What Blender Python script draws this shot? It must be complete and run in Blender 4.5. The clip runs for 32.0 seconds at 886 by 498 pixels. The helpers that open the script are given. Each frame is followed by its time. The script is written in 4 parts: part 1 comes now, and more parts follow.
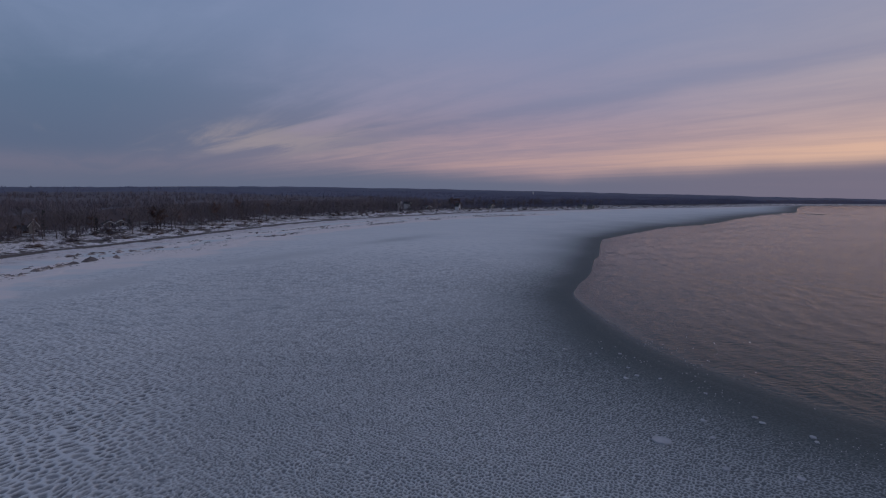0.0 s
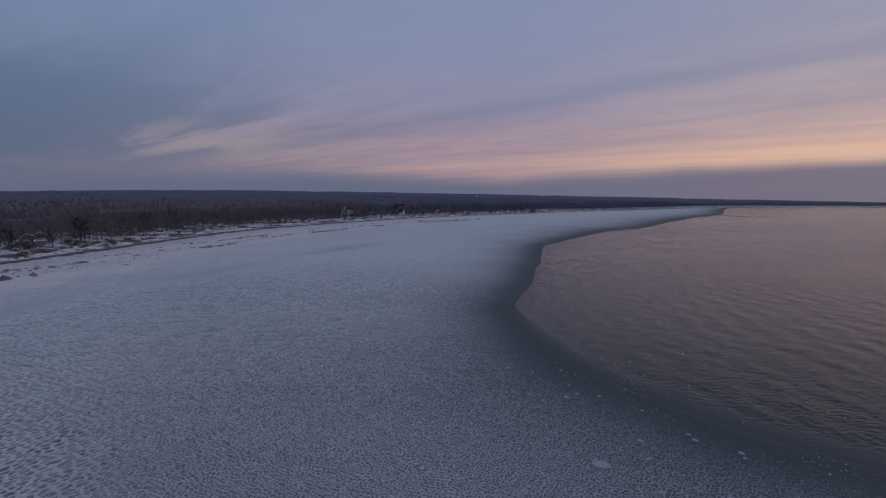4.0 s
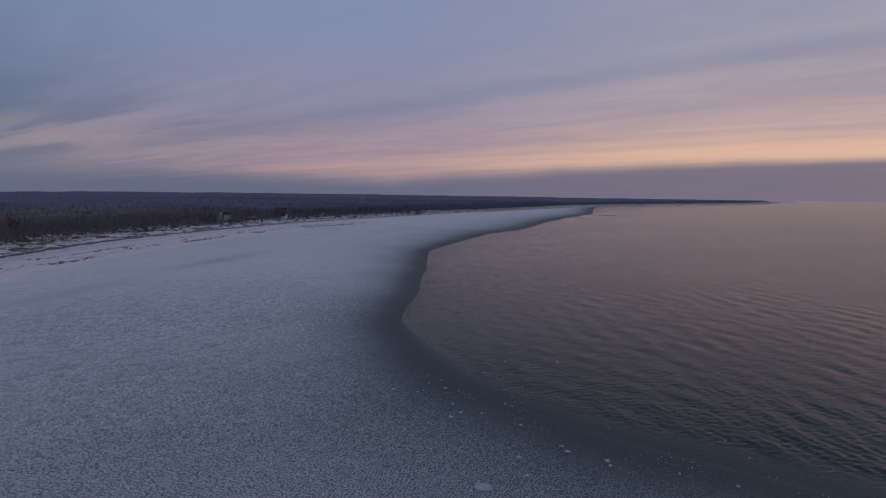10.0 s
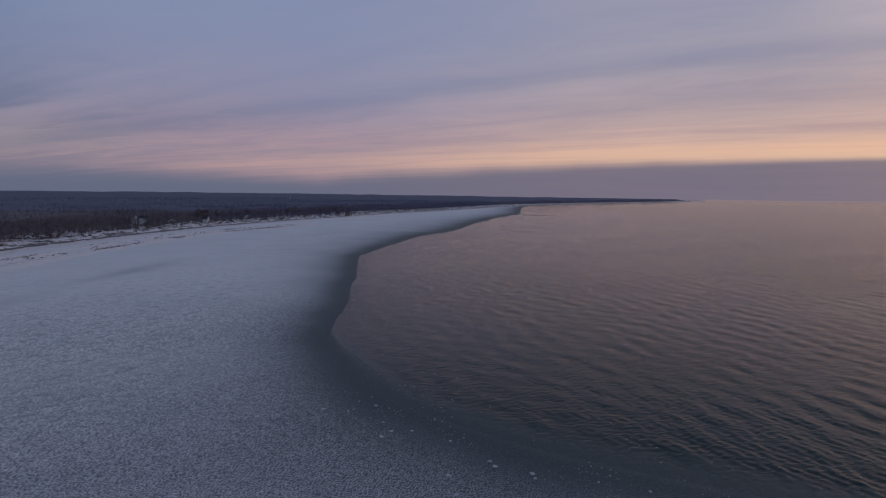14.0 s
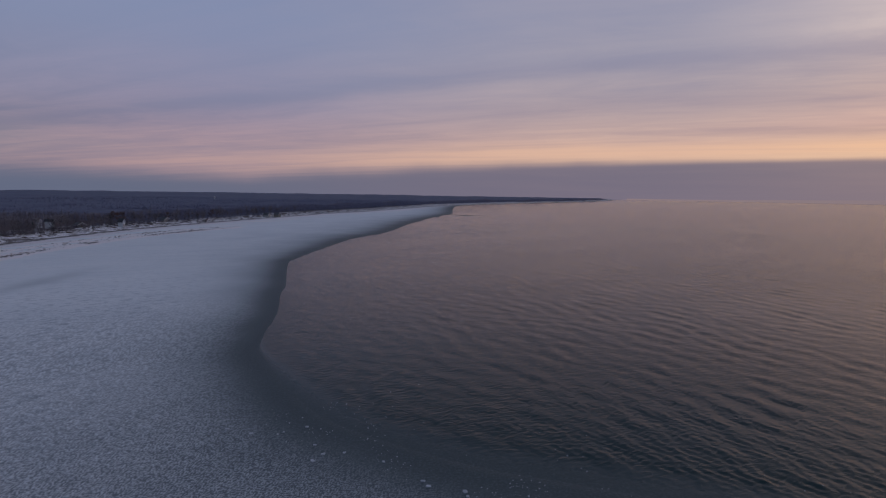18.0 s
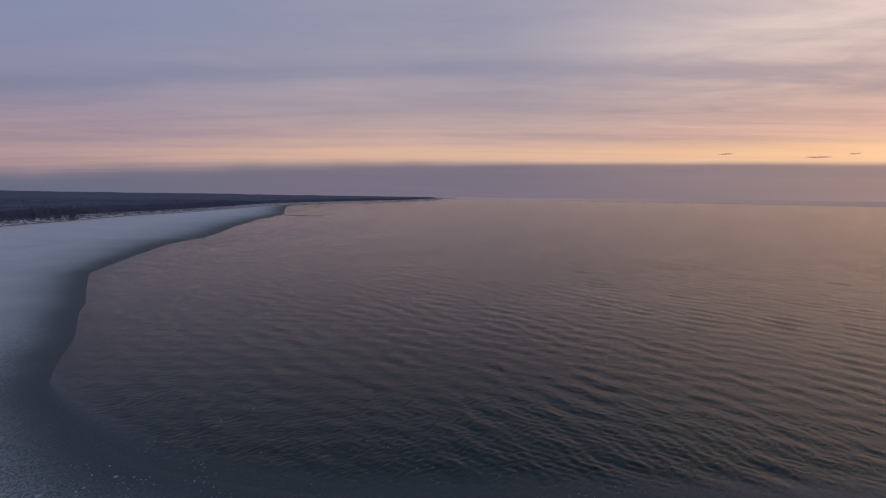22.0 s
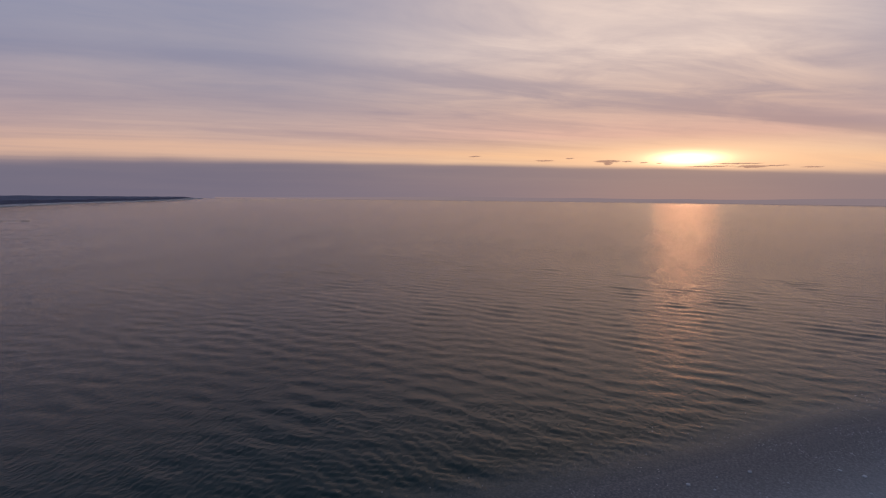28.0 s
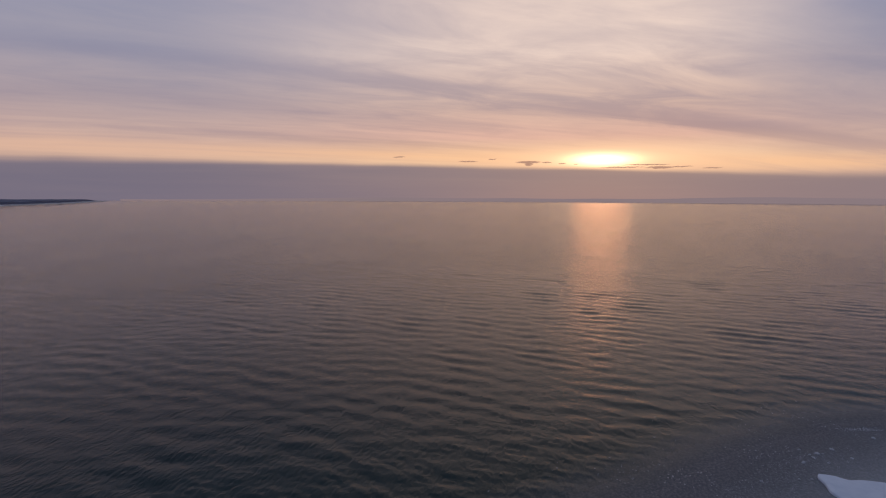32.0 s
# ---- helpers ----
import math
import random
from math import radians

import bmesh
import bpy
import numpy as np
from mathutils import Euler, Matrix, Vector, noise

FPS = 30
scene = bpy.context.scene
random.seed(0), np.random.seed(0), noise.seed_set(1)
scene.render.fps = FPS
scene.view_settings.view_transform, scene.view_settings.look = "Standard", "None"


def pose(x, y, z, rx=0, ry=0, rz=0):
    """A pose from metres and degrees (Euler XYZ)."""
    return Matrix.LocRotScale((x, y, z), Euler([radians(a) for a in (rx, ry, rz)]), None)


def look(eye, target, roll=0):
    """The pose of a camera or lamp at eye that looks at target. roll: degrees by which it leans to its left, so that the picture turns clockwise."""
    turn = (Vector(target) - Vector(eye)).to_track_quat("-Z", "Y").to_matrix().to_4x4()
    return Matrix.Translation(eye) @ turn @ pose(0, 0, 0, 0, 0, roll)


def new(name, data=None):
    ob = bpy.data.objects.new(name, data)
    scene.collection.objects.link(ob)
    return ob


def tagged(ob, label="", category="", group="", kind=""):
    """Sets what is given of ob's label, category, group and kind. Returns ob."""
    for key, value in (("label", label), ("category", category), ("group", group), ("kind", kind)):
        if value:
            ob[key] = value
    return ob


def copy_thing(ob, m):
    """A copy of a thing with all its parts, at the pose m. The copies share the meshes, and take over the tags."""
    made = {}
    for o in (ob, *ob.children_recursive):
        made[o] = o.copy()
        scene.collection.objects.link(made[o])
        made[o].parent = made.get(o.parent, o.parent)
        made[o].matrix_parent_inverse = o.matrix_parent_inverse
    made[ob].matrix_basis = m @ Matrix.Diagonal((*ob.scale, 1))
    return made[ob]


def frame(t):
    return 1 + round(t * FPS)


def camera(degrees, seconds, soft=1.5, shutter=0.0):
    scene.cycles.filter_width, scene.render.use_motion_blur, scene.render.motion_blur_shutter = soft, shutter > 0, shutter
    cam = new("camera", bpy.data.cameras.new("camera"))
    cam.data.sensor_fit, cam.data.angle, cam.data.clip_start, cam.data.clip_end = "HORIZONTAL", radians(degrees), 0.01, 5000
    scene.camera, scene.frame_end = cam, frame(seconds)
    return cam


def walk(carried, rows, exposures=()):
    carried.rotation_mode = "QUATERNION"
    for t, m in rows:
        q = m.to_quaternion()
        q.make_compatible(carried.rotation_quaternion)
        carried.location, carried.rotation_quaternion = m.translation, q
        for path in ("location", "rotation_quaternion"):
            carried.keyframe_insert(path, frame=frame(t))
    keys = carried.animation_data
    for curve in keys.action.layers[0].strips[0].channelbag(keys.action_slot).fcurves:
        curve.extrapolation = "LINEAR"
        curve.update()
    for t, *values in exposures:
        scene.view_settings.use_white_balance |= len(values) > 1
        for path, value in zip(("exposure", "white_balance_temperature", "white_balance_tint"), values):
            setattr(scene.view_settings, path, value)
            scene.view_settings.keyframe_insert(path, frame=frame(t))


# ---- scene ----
cam = camera(77.7, 32.0, soft=1.2)

# seconds, x, y, z, tilt, lean, turn of the drone
PATH = [
    (0.0, -0.00, 0.00, 24.99, 83.70, -1.20, 0.00),
    (0.5, 0.11, 0.43, 25.31, 83.67, -1.23, -0.54),
    (1.0, 0.19, 0.84, 25.63, 83.68, -1.22, -1.18),
    (1.5, 0.27, 1.16, 25.97, 83.72, -1.22, -1.93),
    (2.0, 0.33, 1.45, 26.30, 83.78, -1.22, -2.63),
    (2.5, 0.39, 1.62, 26.63, 83.82, -1.18, -3.42),
    (4.5, 0.75, 1.21, 27.94, 84.17, -0.98, -6.58),
    (5.0, 0.90, 1.27, 28.22, 84.24, -0.92, -7.74),
    (5.5, 0.95, 1.37, 28.50, 84.29, -0.86, -9.74),
    (6.0, 0.92, 1.42, 28.78, 84.30, -0.81, -11.31),
    (6.5, 0.94, 1.41, 29.07, 84.32, -0.81, -12.54),
    (7.0, 0.98, 1.40, 29.36, 84.31, -0.83, -13.58),
    (7.5, 1.08, 1.37, 29.64, 84.28, -0.84, -14.38),
    (8.0, 1.21, 1.39, 29.93, 84.32, -0.82, -15.17),
    (8.5, 1.30, 1.48, 30.23, 84.31, -0.80, -15.93),
    (9.0, 1.35, 1.48, 30.53, 84.27, -0.81, -16.53),
    (9.5, 1.37, 1.44, 30.84, 84.23, -0.81, -17.00),
    (10.0, 1.41, 1.40, 31.17, 84.25, -0.79, -17.48),
    (10.5, 1.50, 1.38, 31.51, 84.25, -0.78, -17.92),
    (11.0, 1.53, 1.38, 31.87, 84.23, -0.77, -18.35),
    (11.5, 1.54, 1.30, 32.25, 84.20, -0.74, -18.95),
    (12.0, 1.57, 1.16, 32.65, 84.20, -0.73, -20.26),
    (12.5, 1.62, 1.05, 33.06, 84.20, -0.74, -21.56),
    (13.0, 1.65, 0.94, 33.47, 84.21, -0.75, -22.70),
    (13.5, 1.59, 0.86, 33.88, 84.20, -0.76, -23.68),
    (14.0, 1.57, 0.74, 34.29, 84.21, -0.76, -24.68),
    (14.5, 1.59, 0.58, 34.69, 84.19, -0.74, -25.45),
    (16.5, 1.65, 0.07, 36.40, 84.15, -0.86, -27.01),
    (17.0, 1.72, 0.15, 36.66, 84.16, -0.82, -28.40),
    (17.5, 1.78, 0.41, 36.90, 84.16, -0.81, -30.26),
    (18.0, 1.92, 0.87, 37.11, 84.17, -0.83, -31.67),
    (18.5, 2.12, 1.52, 37.32, 84.19, -0.88, -32.75),
    (19.0, 2.33, 2.20, 37.50, 84.21, -0.93, -34.19),
    (19.5, 2.53, 2.81, 37.66, 84.21, -0.97, -36.36),
    (20.0, 2.73, 3.32, 37.79, 84.20, -1.03, -39.03),
    (20.5, 2.87, 3.74, 37.91, 84.22, -1.05, -41.76),
    (21.0, 3.08, 4.10, 38.01, 84.28, -1.03, -44.85),
    (21.5, 3.38, 4.41, 38.09, 84.30, -0.96, -46.76),
    (22.0, 3.85, 4.64, 38.16, 84.30, -0.89, -48.72),
    (22.5, 4.31, 4.81, 38.20, 84.33, -0.82, -51.19),
    (23.0, 4.82, 4.87, 38.22, 84.31, -0.84, -53.57),
    (23.5, 5.42, 4.81, 38.23, 84.30, -0.88, -56.40),
    (24.0, 6.15, 4.64, 38.23, 84.32, -0.90, -59.38),
    (24.5, 7.01, 4.35, 38.23, 84.35, -0.90, -61.81),
    (25.0, 8.01, 3.96, 38.23, 84.35, -0.86, -63.65),
    (25.5, 9.14, 3.49, 38.22, 84.38, -0.81, -65.30),
    (27.5, 17.15, -0.12, 38.32, 84.47, -0.62, -71.64),
    (28.0, 19.36, -0.72, 38.42, 84.48, -0.58, -72.37),
    (28.5, 21.59, -1.24, 38.54, 84.49, -0.55, -72.81),
    (29.0, 23.81, -1.67, 38.69, 84.50, -0.53, -73.70),
    (29.5, 26.00, -1.98, 38.87, 84.50, -0.52, -75.18),
    (30.0, 28.06, -2.28, 39.07, 84.51, -0.54, -76.43),
    (30.5, 29.76, -2.69, 39.28, 84.51, -0.54, -77.44),
    (31.0, 31.18, -3.14, 39.50, 84.52, -0.46, -78.33),
    (31.5, 32.42, -3.64, 39.72, 84.55, -0.37, -79.32),
    (32.0, 33.62, -4.15, 39.94, 84.59, -0.26, -80.12),
]
walk(cam, [(t, pose(*p)) for t, *p in PATH], [(0.0, 0.0, 6480, 10), (14.0, 0.0, 6500, 10), (24.0, 0.0, 6570, 10), (32.0, 0.0, 6620, 10)])

# ---------------------------------------------------------------- light
SUN_AZ, SUN_EL = 96.1, 3.75          # degrees clockwise from +y, and above the horizon


def lin(r, g, b):
    return tuple((c / 255 / 12.92 if c < 10.3 else ((c / 255 + 0.055) / 1.055) ** 2.4) for c in (r, g, b)) + (1.0,)


class Nodes:
    """Short writing of node trees."""

    def __init__(self, tree):
        self.tree = tree
        tree.nodes.clear()

    def add(self, kind, props=None, **sockets):
        n = self.tree.nodes.new(kind)
        for k, v in (props or {}).items():
            setattr(n, k, v)
        for k, v in sockets.items():
            self.put(n.inputs[k.replace("_", " ")], v)
        return n

    def put(self, socket, v):
        if isinstance(v, bpy.types.NodeSocket):
            self.tree.links.new(v, socket)
        else:
            socket.default_value = v

    def math(self, op, a, b=0.0, c=0.0):
        n = self.tree.nodes.new("ShaderNodeMath")
        n.operation = op
        for s, v in zip(n.inputs, (a, b, c)):
            self.put(s, v)
        return n.outputs[0]

    def step(self, v, lo, hi, a=0.0, b=1.0):
        n = self.tree.nodes.new("ShaderNodeMapRange")
        n.interpolation_type = "SMOOTHSTEP"
        for s, x in zip(n.inputs, (v, lo, hi, a, b)):
            self.put(s, x)
        return n.outputs[0]

    def mix(self, fac, a, b, blend="MIX"):
        n = self.tree.nodes.new("ShaderNodeMix")
        n.data_type, n.blend_type = "RGBA", blend
        n.clamp_factor = True
        self.put(n.inputs[0], fac), self.put(n.inputs[6], a), self.put(n.inputs[7], b)
        return n.outputs[2]

    def ramp(self, v, stops):
        n = self.tree.nodes.new("ShaderNodeValToRGB")
        e = n.color_ramp.elements
        while len(e) < len(stops):
            e.new(0.5)
        for el, (p, c) in zip(e, stops):
            el.position, el.color = p, c
        self.put(n.inputs[0], v)
        return n.outputs[0]

    def noise(self, vec, scale, detail=4.0, rough=0.55, warp=0.0):
        n = self.add("ShaderNodeTexNoise", None, Vector=vec, Scale=scale, Detail=detail, Roughness=rough, Distortion=warp)
        return n.outputs[0]

    def combine(self, x, y, z):
        return self.add("ShaderNodeCombineXYZ", None, X=x, Y=y, Z=z).outputs[0]


def dusk_sky():
    """Evening sky: clear Nishita blue behind a sheet of streaked cloud, a haze bank on the horizon and the glow of the veiled sun."""
    w = bpy.data.worlds.new("dusk_sky")
    scene.world = w
    w.use_nodes = True
    N = Nodes(w.node_tree)
    co = N.add("ShaderNodeTexCoord").outputs["Generated"]
    s = N.add("ShaderNodeSeparateXYZ", None, Vector=co)
    x, y, z = s.outputs
    el = N.math("MULTIPLY", N.math("ARCSINE", z), 180 / math.pi)
    az = N.math("MULTIPLY", N.math("ARCTAN2", x, y), 180 / math.pi)
    # angle from the sun's azimuth, 0 to 180
    off = N.math("SUBTRACT", az, SUN_AZ)
    off = N.math("WRAP", off, 180.0, -180.0)
    off = N.math("MAXIMUM", N.math("MULTIPLY", off, -1.0), N.math("MINIMUM", N.math("MULTIPLY", off, 1.9), 150.0))
    up = N.math("MAXIMUM", el, 0.0)
    e01 = N.math("DIVIDE", up, 30.0)
    zenith = N.step(el, 17.0, 55.0)

    def column(rows):
        return N.ramp(e01, [(p / 30, lin(*c)) for p, c in rows])

    # lit cloud and the gaps between, by height, for four angles from the sun
    far_l = column([(0, (104, 115, 142)), (4, (112, 122, 148)), (8, (120, 134, 164)), (15, (125, 141, 174)), (30, (120, 137, 172))])
    far_d = column([(0, (90, 102, 128)), (4, (92, 106, 133)), (8, (94, 112, 140)), (15, (110, 128, 160)), (30, (112, 130, 166))])
    mid_l = column([(0, (150, 132, 146)), (3, (186, 156, 156)), (5, (178, 152, 160)), (8, (156, 146, 168)), (14, (138, 144, 174)), (30, (130, 142, 176))])
    mid_d = column([(0, (120, 116, 138)), (3, (150, 135, 150)), (6, (132, 128, 152)), (10, (131, 136, 165)), (16, (129, 142, 175)), (30, (128, 140, 176))])
    ner_l = column([(0, (186, 158, 152)), (3.5, (224, 188, 164)), (5, (214, 180, 166)), (8, (192, 171, 170)), (13, (168, 162, 175)), (30, (150, 153, 179))])
    ner_d = column([(0, (158, 140, 144)), (3.5, (198, 165, 154)), (6, (172, 150, 155)), (10, (150, 144, 162)), (16, (137, 142, 170)), (30, (139, 147, 177))])
    sun_l = column([(0, (200, 163, 150)), (4, (250, 212, 174)), (6, (231, 185, 168)), (9, (224, 190, 173)), (14, (240, 216, 204)), (30, (226, 206, 200))])
    sun_d = column([(0, (182, 148, 144)), (4, (228, 183, 152)), (6.5, (178, 149, 149)), (10, (179, 159, 162)), (16, (204, 186, 185)), (30, (197, 183, 187))])
    f1 = N.step(off, 132.0, 88.0)
    f2 = N.step(off, 88.0, 46.0)
    f3 = N.step(off, 46.0, 8.0)
    light = N.mix(f3, N.mix(f2, N.mix(f1, far_l, mid_l), ner_l), sun_l)
    dark = N.mix(f3, N.mix(f2, N.mix(f1, far_d, mid_d), ner_d), sun_d)
    # the cloud sheet lies on a plane high above, its streets running to the north-west
    inv = N.math("DIVIDE", 1.0, N.math("ADD", N.math("MAXIMUM", z, 0.0), 0.035))
    th = radians(-36)
    px, py = N.math("MULTIPLY", x, inv), N.math("MULTIPLY", y, inv)
    along = N.math("ADD", N.math("MULTIPLY", px, math.sin(th)), N.math("MULTIPLY", py, math.cos(th)))
    across = N.math("SUBTRACT", N.math("MULTIPLY", px, math.cos(th)), N.math("MULTIPLY", py, math.sin(th)))
    street = N.combine(N.math("MULTIPLY", along, 0.16), across, 0.0)
    big = N.noise(street, 0.33, 3.0, 0.5, 0.6)
    fine = N.noise(street, 1.1, 7.0, 0.6, 0.8)
    wisp = N.noise(N.combine(N.math("MULTIPLY", along, 0.55), across, 3.0), 1.7, 8.0, 0.62, 0.6)
    cover = N.math("ADD", N.math("ADD", N.math("MULTIPLY", big, 0.55), N.math("MULTIPLY", fine, 0.33)), N.math("MULTIPLY", wisp, 0.24))
    # a dark cloud front stands over the woods, frayed along the streets
    fray = N.math("ADD", az, N.math("MULTIPLY", N.math("SUBTRACT", fine, 0.5), 44.0))
    front = N.math("MULTIPLY", N.step(fray, -4.0, -24.0), N.step(el, 13.0, 4.0))
    cover = N.math("SUBTRACT", cover, N.math("MULTIPLY", front, 0.20))
    # a pale torn patch at the front's edge
    pale = N.math("ADD", N.math("POWER", N.math("ABSOLUTE", N.math("DIVIDE", N.math("ADD", fray, 14.0), 7.0)), 2.0), N.math("POWER", N.math("ABSOLUTE", N.math("DIVIDE", N.math("SUBTRACT", el, 4.3), 1.7)), 2.0))
    pale = N.math("EXPONENT", N.math("MULTIPLY", pale, -1.0))
    # one long darker street runs down to the north-west
    street_line = N.math("DIVIDE", N.math("ADD", N.math("SUBTRACT", across, 4.3), N.math("MULTIPLY", fine, 0.7)), 0.30)
    long_street = N.math("EXPONENT", N.math("MULTIPLY", N.math("MULTIPLY", street_line, street_line), -1.0))
    cover = N.math("SUBTRACT", cover, N.math("MULTIPLY", long_street, 0.17))
    # brushed wisps towards the sun
    cover = N.math("ADD", cover, N.math("MULTIPLY", N.math("SUBTRACT", wisp, 0.5), N.math("MULTIPLY", N.step(off, 38.0, 12.0, 0.0, 0.42), N.step(el, 6.0, 11.0))))
    cover = N.step(cover, 0.37, 0.74)
    sky = N.mix(cover, dark, light)
    sky = N.mix(N.math("MULTIPLY", pale, N.step(fine, 0.35, 0.6, 0.15, 0.62)), sky, lin(160, 149, 152))
    sky = N.mix(zenith, sky, lin(108, 117, 139))
    # haze bank over the water: its top by azimuth, thinned to a gap in the north
    tops = ((-60, 1.0), (-24, 1.0), (-10, 1.75), (4, 1.7), (12, 1.45), (20, 2.1), (30, 2.75), (45, 3.25), (75, 3.3), (96, 2.85), (115, 2.15), (150, 1.6))
    top = N.ramp(N.math("DIVIDE", N.math("ADD", az, 60.0), 210.0), [((p + 60) / 210, (v / 4, v / 4, v / 4, 1)) for p, v in tops])
    swell = N.noise(N.combine(az, el, 0.0), 0.09, 3.0)
    top = N.math("ADD", N.math("MULTIPLY", top, 4.0), N.math("MULTIPLY", N.math("SUBTRACT", swell, 0.5), N.step(az, 25.0, 55.0, 0.9, 0.3)))
    haze = N.mix(N.step(az, -5.0, 45.0), lin(99, 107, 130), lin(117, 111, 129))
    haze = N.mix(N.step(az, 45.0, 92.0), haze, lin(142, 125, 130))
    blur = N.step(N.math("ABSOLUTE", N.math("SUBTRACT", az, 85.0)), 15.0, 75.0, 0.30, 1.15)
    bank = N.step(N.math("DIVIDE", N.math("SUBTRACT", el, top), blur), 1.0, -1.0)
    thin = N.step(N.noise(N.combine(N.math("MULTIPLY", az, 0.05), N.math("MULTIPLY", el, 0.9), 4.0), 1.0, 4.0, 0.55), 0.35, 0.75, 0.99, 0.93)
    sky = N.mix(N.math("MULTIPLY", bank, thin), sky, haze)
    # lit hem along the top of the bank, peach towards the sun and rose away from it
    dx = N.math("SUBTRACT", az, SUN_AZ)
    dy = N.math("SUBTRACT", el, SUN_EL)
    hem = N.math("DIVIDE", N.math("SUBTRACT", N.math("SUBTRACT", el, top), N.step(az, 0.0, 40.0, 0.6, 0.95)), N.step(az, 20.0, 60.0, 1.0, 0.75))
    hem = N.math("EXPONENT", N.math("MULTIPLY", N.math("MULTIPLY", hem, hem), -1.0))
    hem_colour = N.mix(N.step(az, -5.0, 45.0), lin(182, 150, 152), lin(228, 185, 160))
    hem_colour = N.mix(N.step(az, 50.0, 88.0), hem_colour, lin(255, 200, 154))
    reach = N.math("MULTIPLY", N.step(az, -18.0, 45.0, 0.12, 0.72), N.step(az, 150.0, 108.0))
    sky = N.mix(N.math("MULTIPLY", N.math("MULTIPLY", hem, reach), N.step(fine, 0.3, 0.6, 0.6, 1.0)), sky, hem_colour)

    # veiled sun above the bank
    def spot(wide, high):
        q = N.math("ADD", N.math("POWER", N.math("ABSOLUTE", N.math("DIVIDE", dx, wide)), 2.0), N.math("POWER", N.math("ABSOLUTE", N.math("DIVIDE", dy, high)), 2.0))
        return N.math("EXPONENT", N.math("MULTIPLY", q, -1.0))
    core, halo, glow = spot(2.6, 0.52), spot(6.5, 1.0), spot(11.0, 1.6)
    clear = N.math("SUBTRACT", 1.0, N.math("MULTIPLY", bank, 0.985))
    # small torn clouds across the glow: azimuth, height, half width, half thickness
    torn = ((88.8, 3.56, 1.15, 0.12), (88.9, 3.36, 0.4, 0.16), (82.7, 3.64, 0.9, 0.06), (85.2, 3.86, 0.4, 0.05), (75.6, 4.05, 0.6, 0.05), (90.7, 3.52, 0.5, 0.05),
            (92.2, 3.40, 0.35, 0.06), (93.6, 3.34, 0.25, 0.05), (98.0, 2.98, 2.0, 0.055), (100.2, 3.20, 2.0, 0.05), (101.4, 2.92, 1.2, 0.11), (103.4, 2.98, 0.9, 0.05), (106.0, 2.80, 0.8, 0.05))
    ruffle = N.noise(N.combine(N.math("MULTIPLY", az, 1.6), N.math("MULTIPLY", el, 3.0), 1.7), 1.0, 4.0, 0.6)
    drift = N.math("ADD", el, N.math("MULTIPLY", N.math("SUBTRACT", ruffle, 0.5), 0.22))
    rag = 0.0
    for a0, e0, w0, h0 in torn:
        u, v = N.math("DIVIDE", N.math("SUBTRACT", az, a0), w0), N.math("DIVIDE", N.math("SUBTRACT", drift, e0), h0)
        rag = N.math("MAXIMUM", rag, N.step(N.math("ADD", N.math("MULTIPLY", u, u), N.math("MULTIPLY", v, v)), 1.7, 0.4))
    rag = N.math("MULTIPLY", rag, N.step(ruffle, 0.25, 0.45, 0.3, 0.85))
    sky = N.mix(N.math("MULTIPLY", glow, N.math("MULTIPLY", clear, 0.72)), sky, (1.0, 0.59, 0.37, 1), "MIX")
    sky = N.mix(N.math("MULTIPLY", halo, N.math("MULTIPLY", clear, 0.62)), sky, (1.35, 0.92, 0.56, 1), "MIX")
    sky = N.mix(N.math("MULTIPLY", core, clear), sky, (5.2, 2.7, 1.5, 1), "MIX")
    sky = N.mix(rag, sky, lin(158, 121, 113))
    clear_sky = N.add("ShaderNodeTexSky", {"sky_type": "NISHITA", "sun_disc": False, "sun_elevation": radians(SUN_EL), "sun_rotation": radians(SUN_AZ)})
    b1 = N.add("ShaderNodeBackground", None, Color=clear_sky.outputs[0], Strength=0.05)
    b2 = N.add("ShaderNodeBackground", None, Color=sky, Strength=1.0)
    m = N.add("ShaderNodeMixShader")
    N.put(m.inputs[0], 0.97), N.put(m.inputs[1], b1.outputs[0]), N.put(m.inputs[2], b2.outputs[0])
    o = N.add("ShaderNodeOutputWorld")
    N.put(o.inputs[0], m.outputs[0])


dusk_sky()
sun_data = bpy.data.lights.new("sun", "SUN")
sun_data.energy, sun_data.angle, sun_data.color = 0.0048, radians(6), (1.0, 0.32, 0.08)
sun = new("sun", sun_data)
sd = Vector((math.sin(radians(SUN_AZ)) * math.cos(radians(SUN_EL)), math.cos(radians(SUN_AZ)) * math.cos(radians(SUN_EL)), math.sin(radians(SUN_EL))))
sun.matrix_world = look(sd * 100, (0, 0, 0))

# ---------------------------------------------------------------- materials


def material(name, build):
    m = bpy.data.materials.new(name)
    m.use_nodes = True
    N = Nodes(m.node_tree)
    p = N.add("ShaderNodeBsdfPrincipled")
    o = N.add("ShaderNodeOutputMaterial")
    N.put(o.inputs[0], p.outputs[0])
    N.pos = N.add("ShaderNodeNewGeometry").outputs["Position"]
    build(N, p.inputs)
    return m


def attr(N, name):
    return N.add("ShaderNodeAttribute", {"attribute_name": name}).outputs["Fac"]


def bump(N, inputs, height, strength, distance):
    b = N.add("ShaderNodeBump", None, Height=height, Strength=strength, Distance=distance)
    N.put(inputs["Normal"], b.outputs[0])


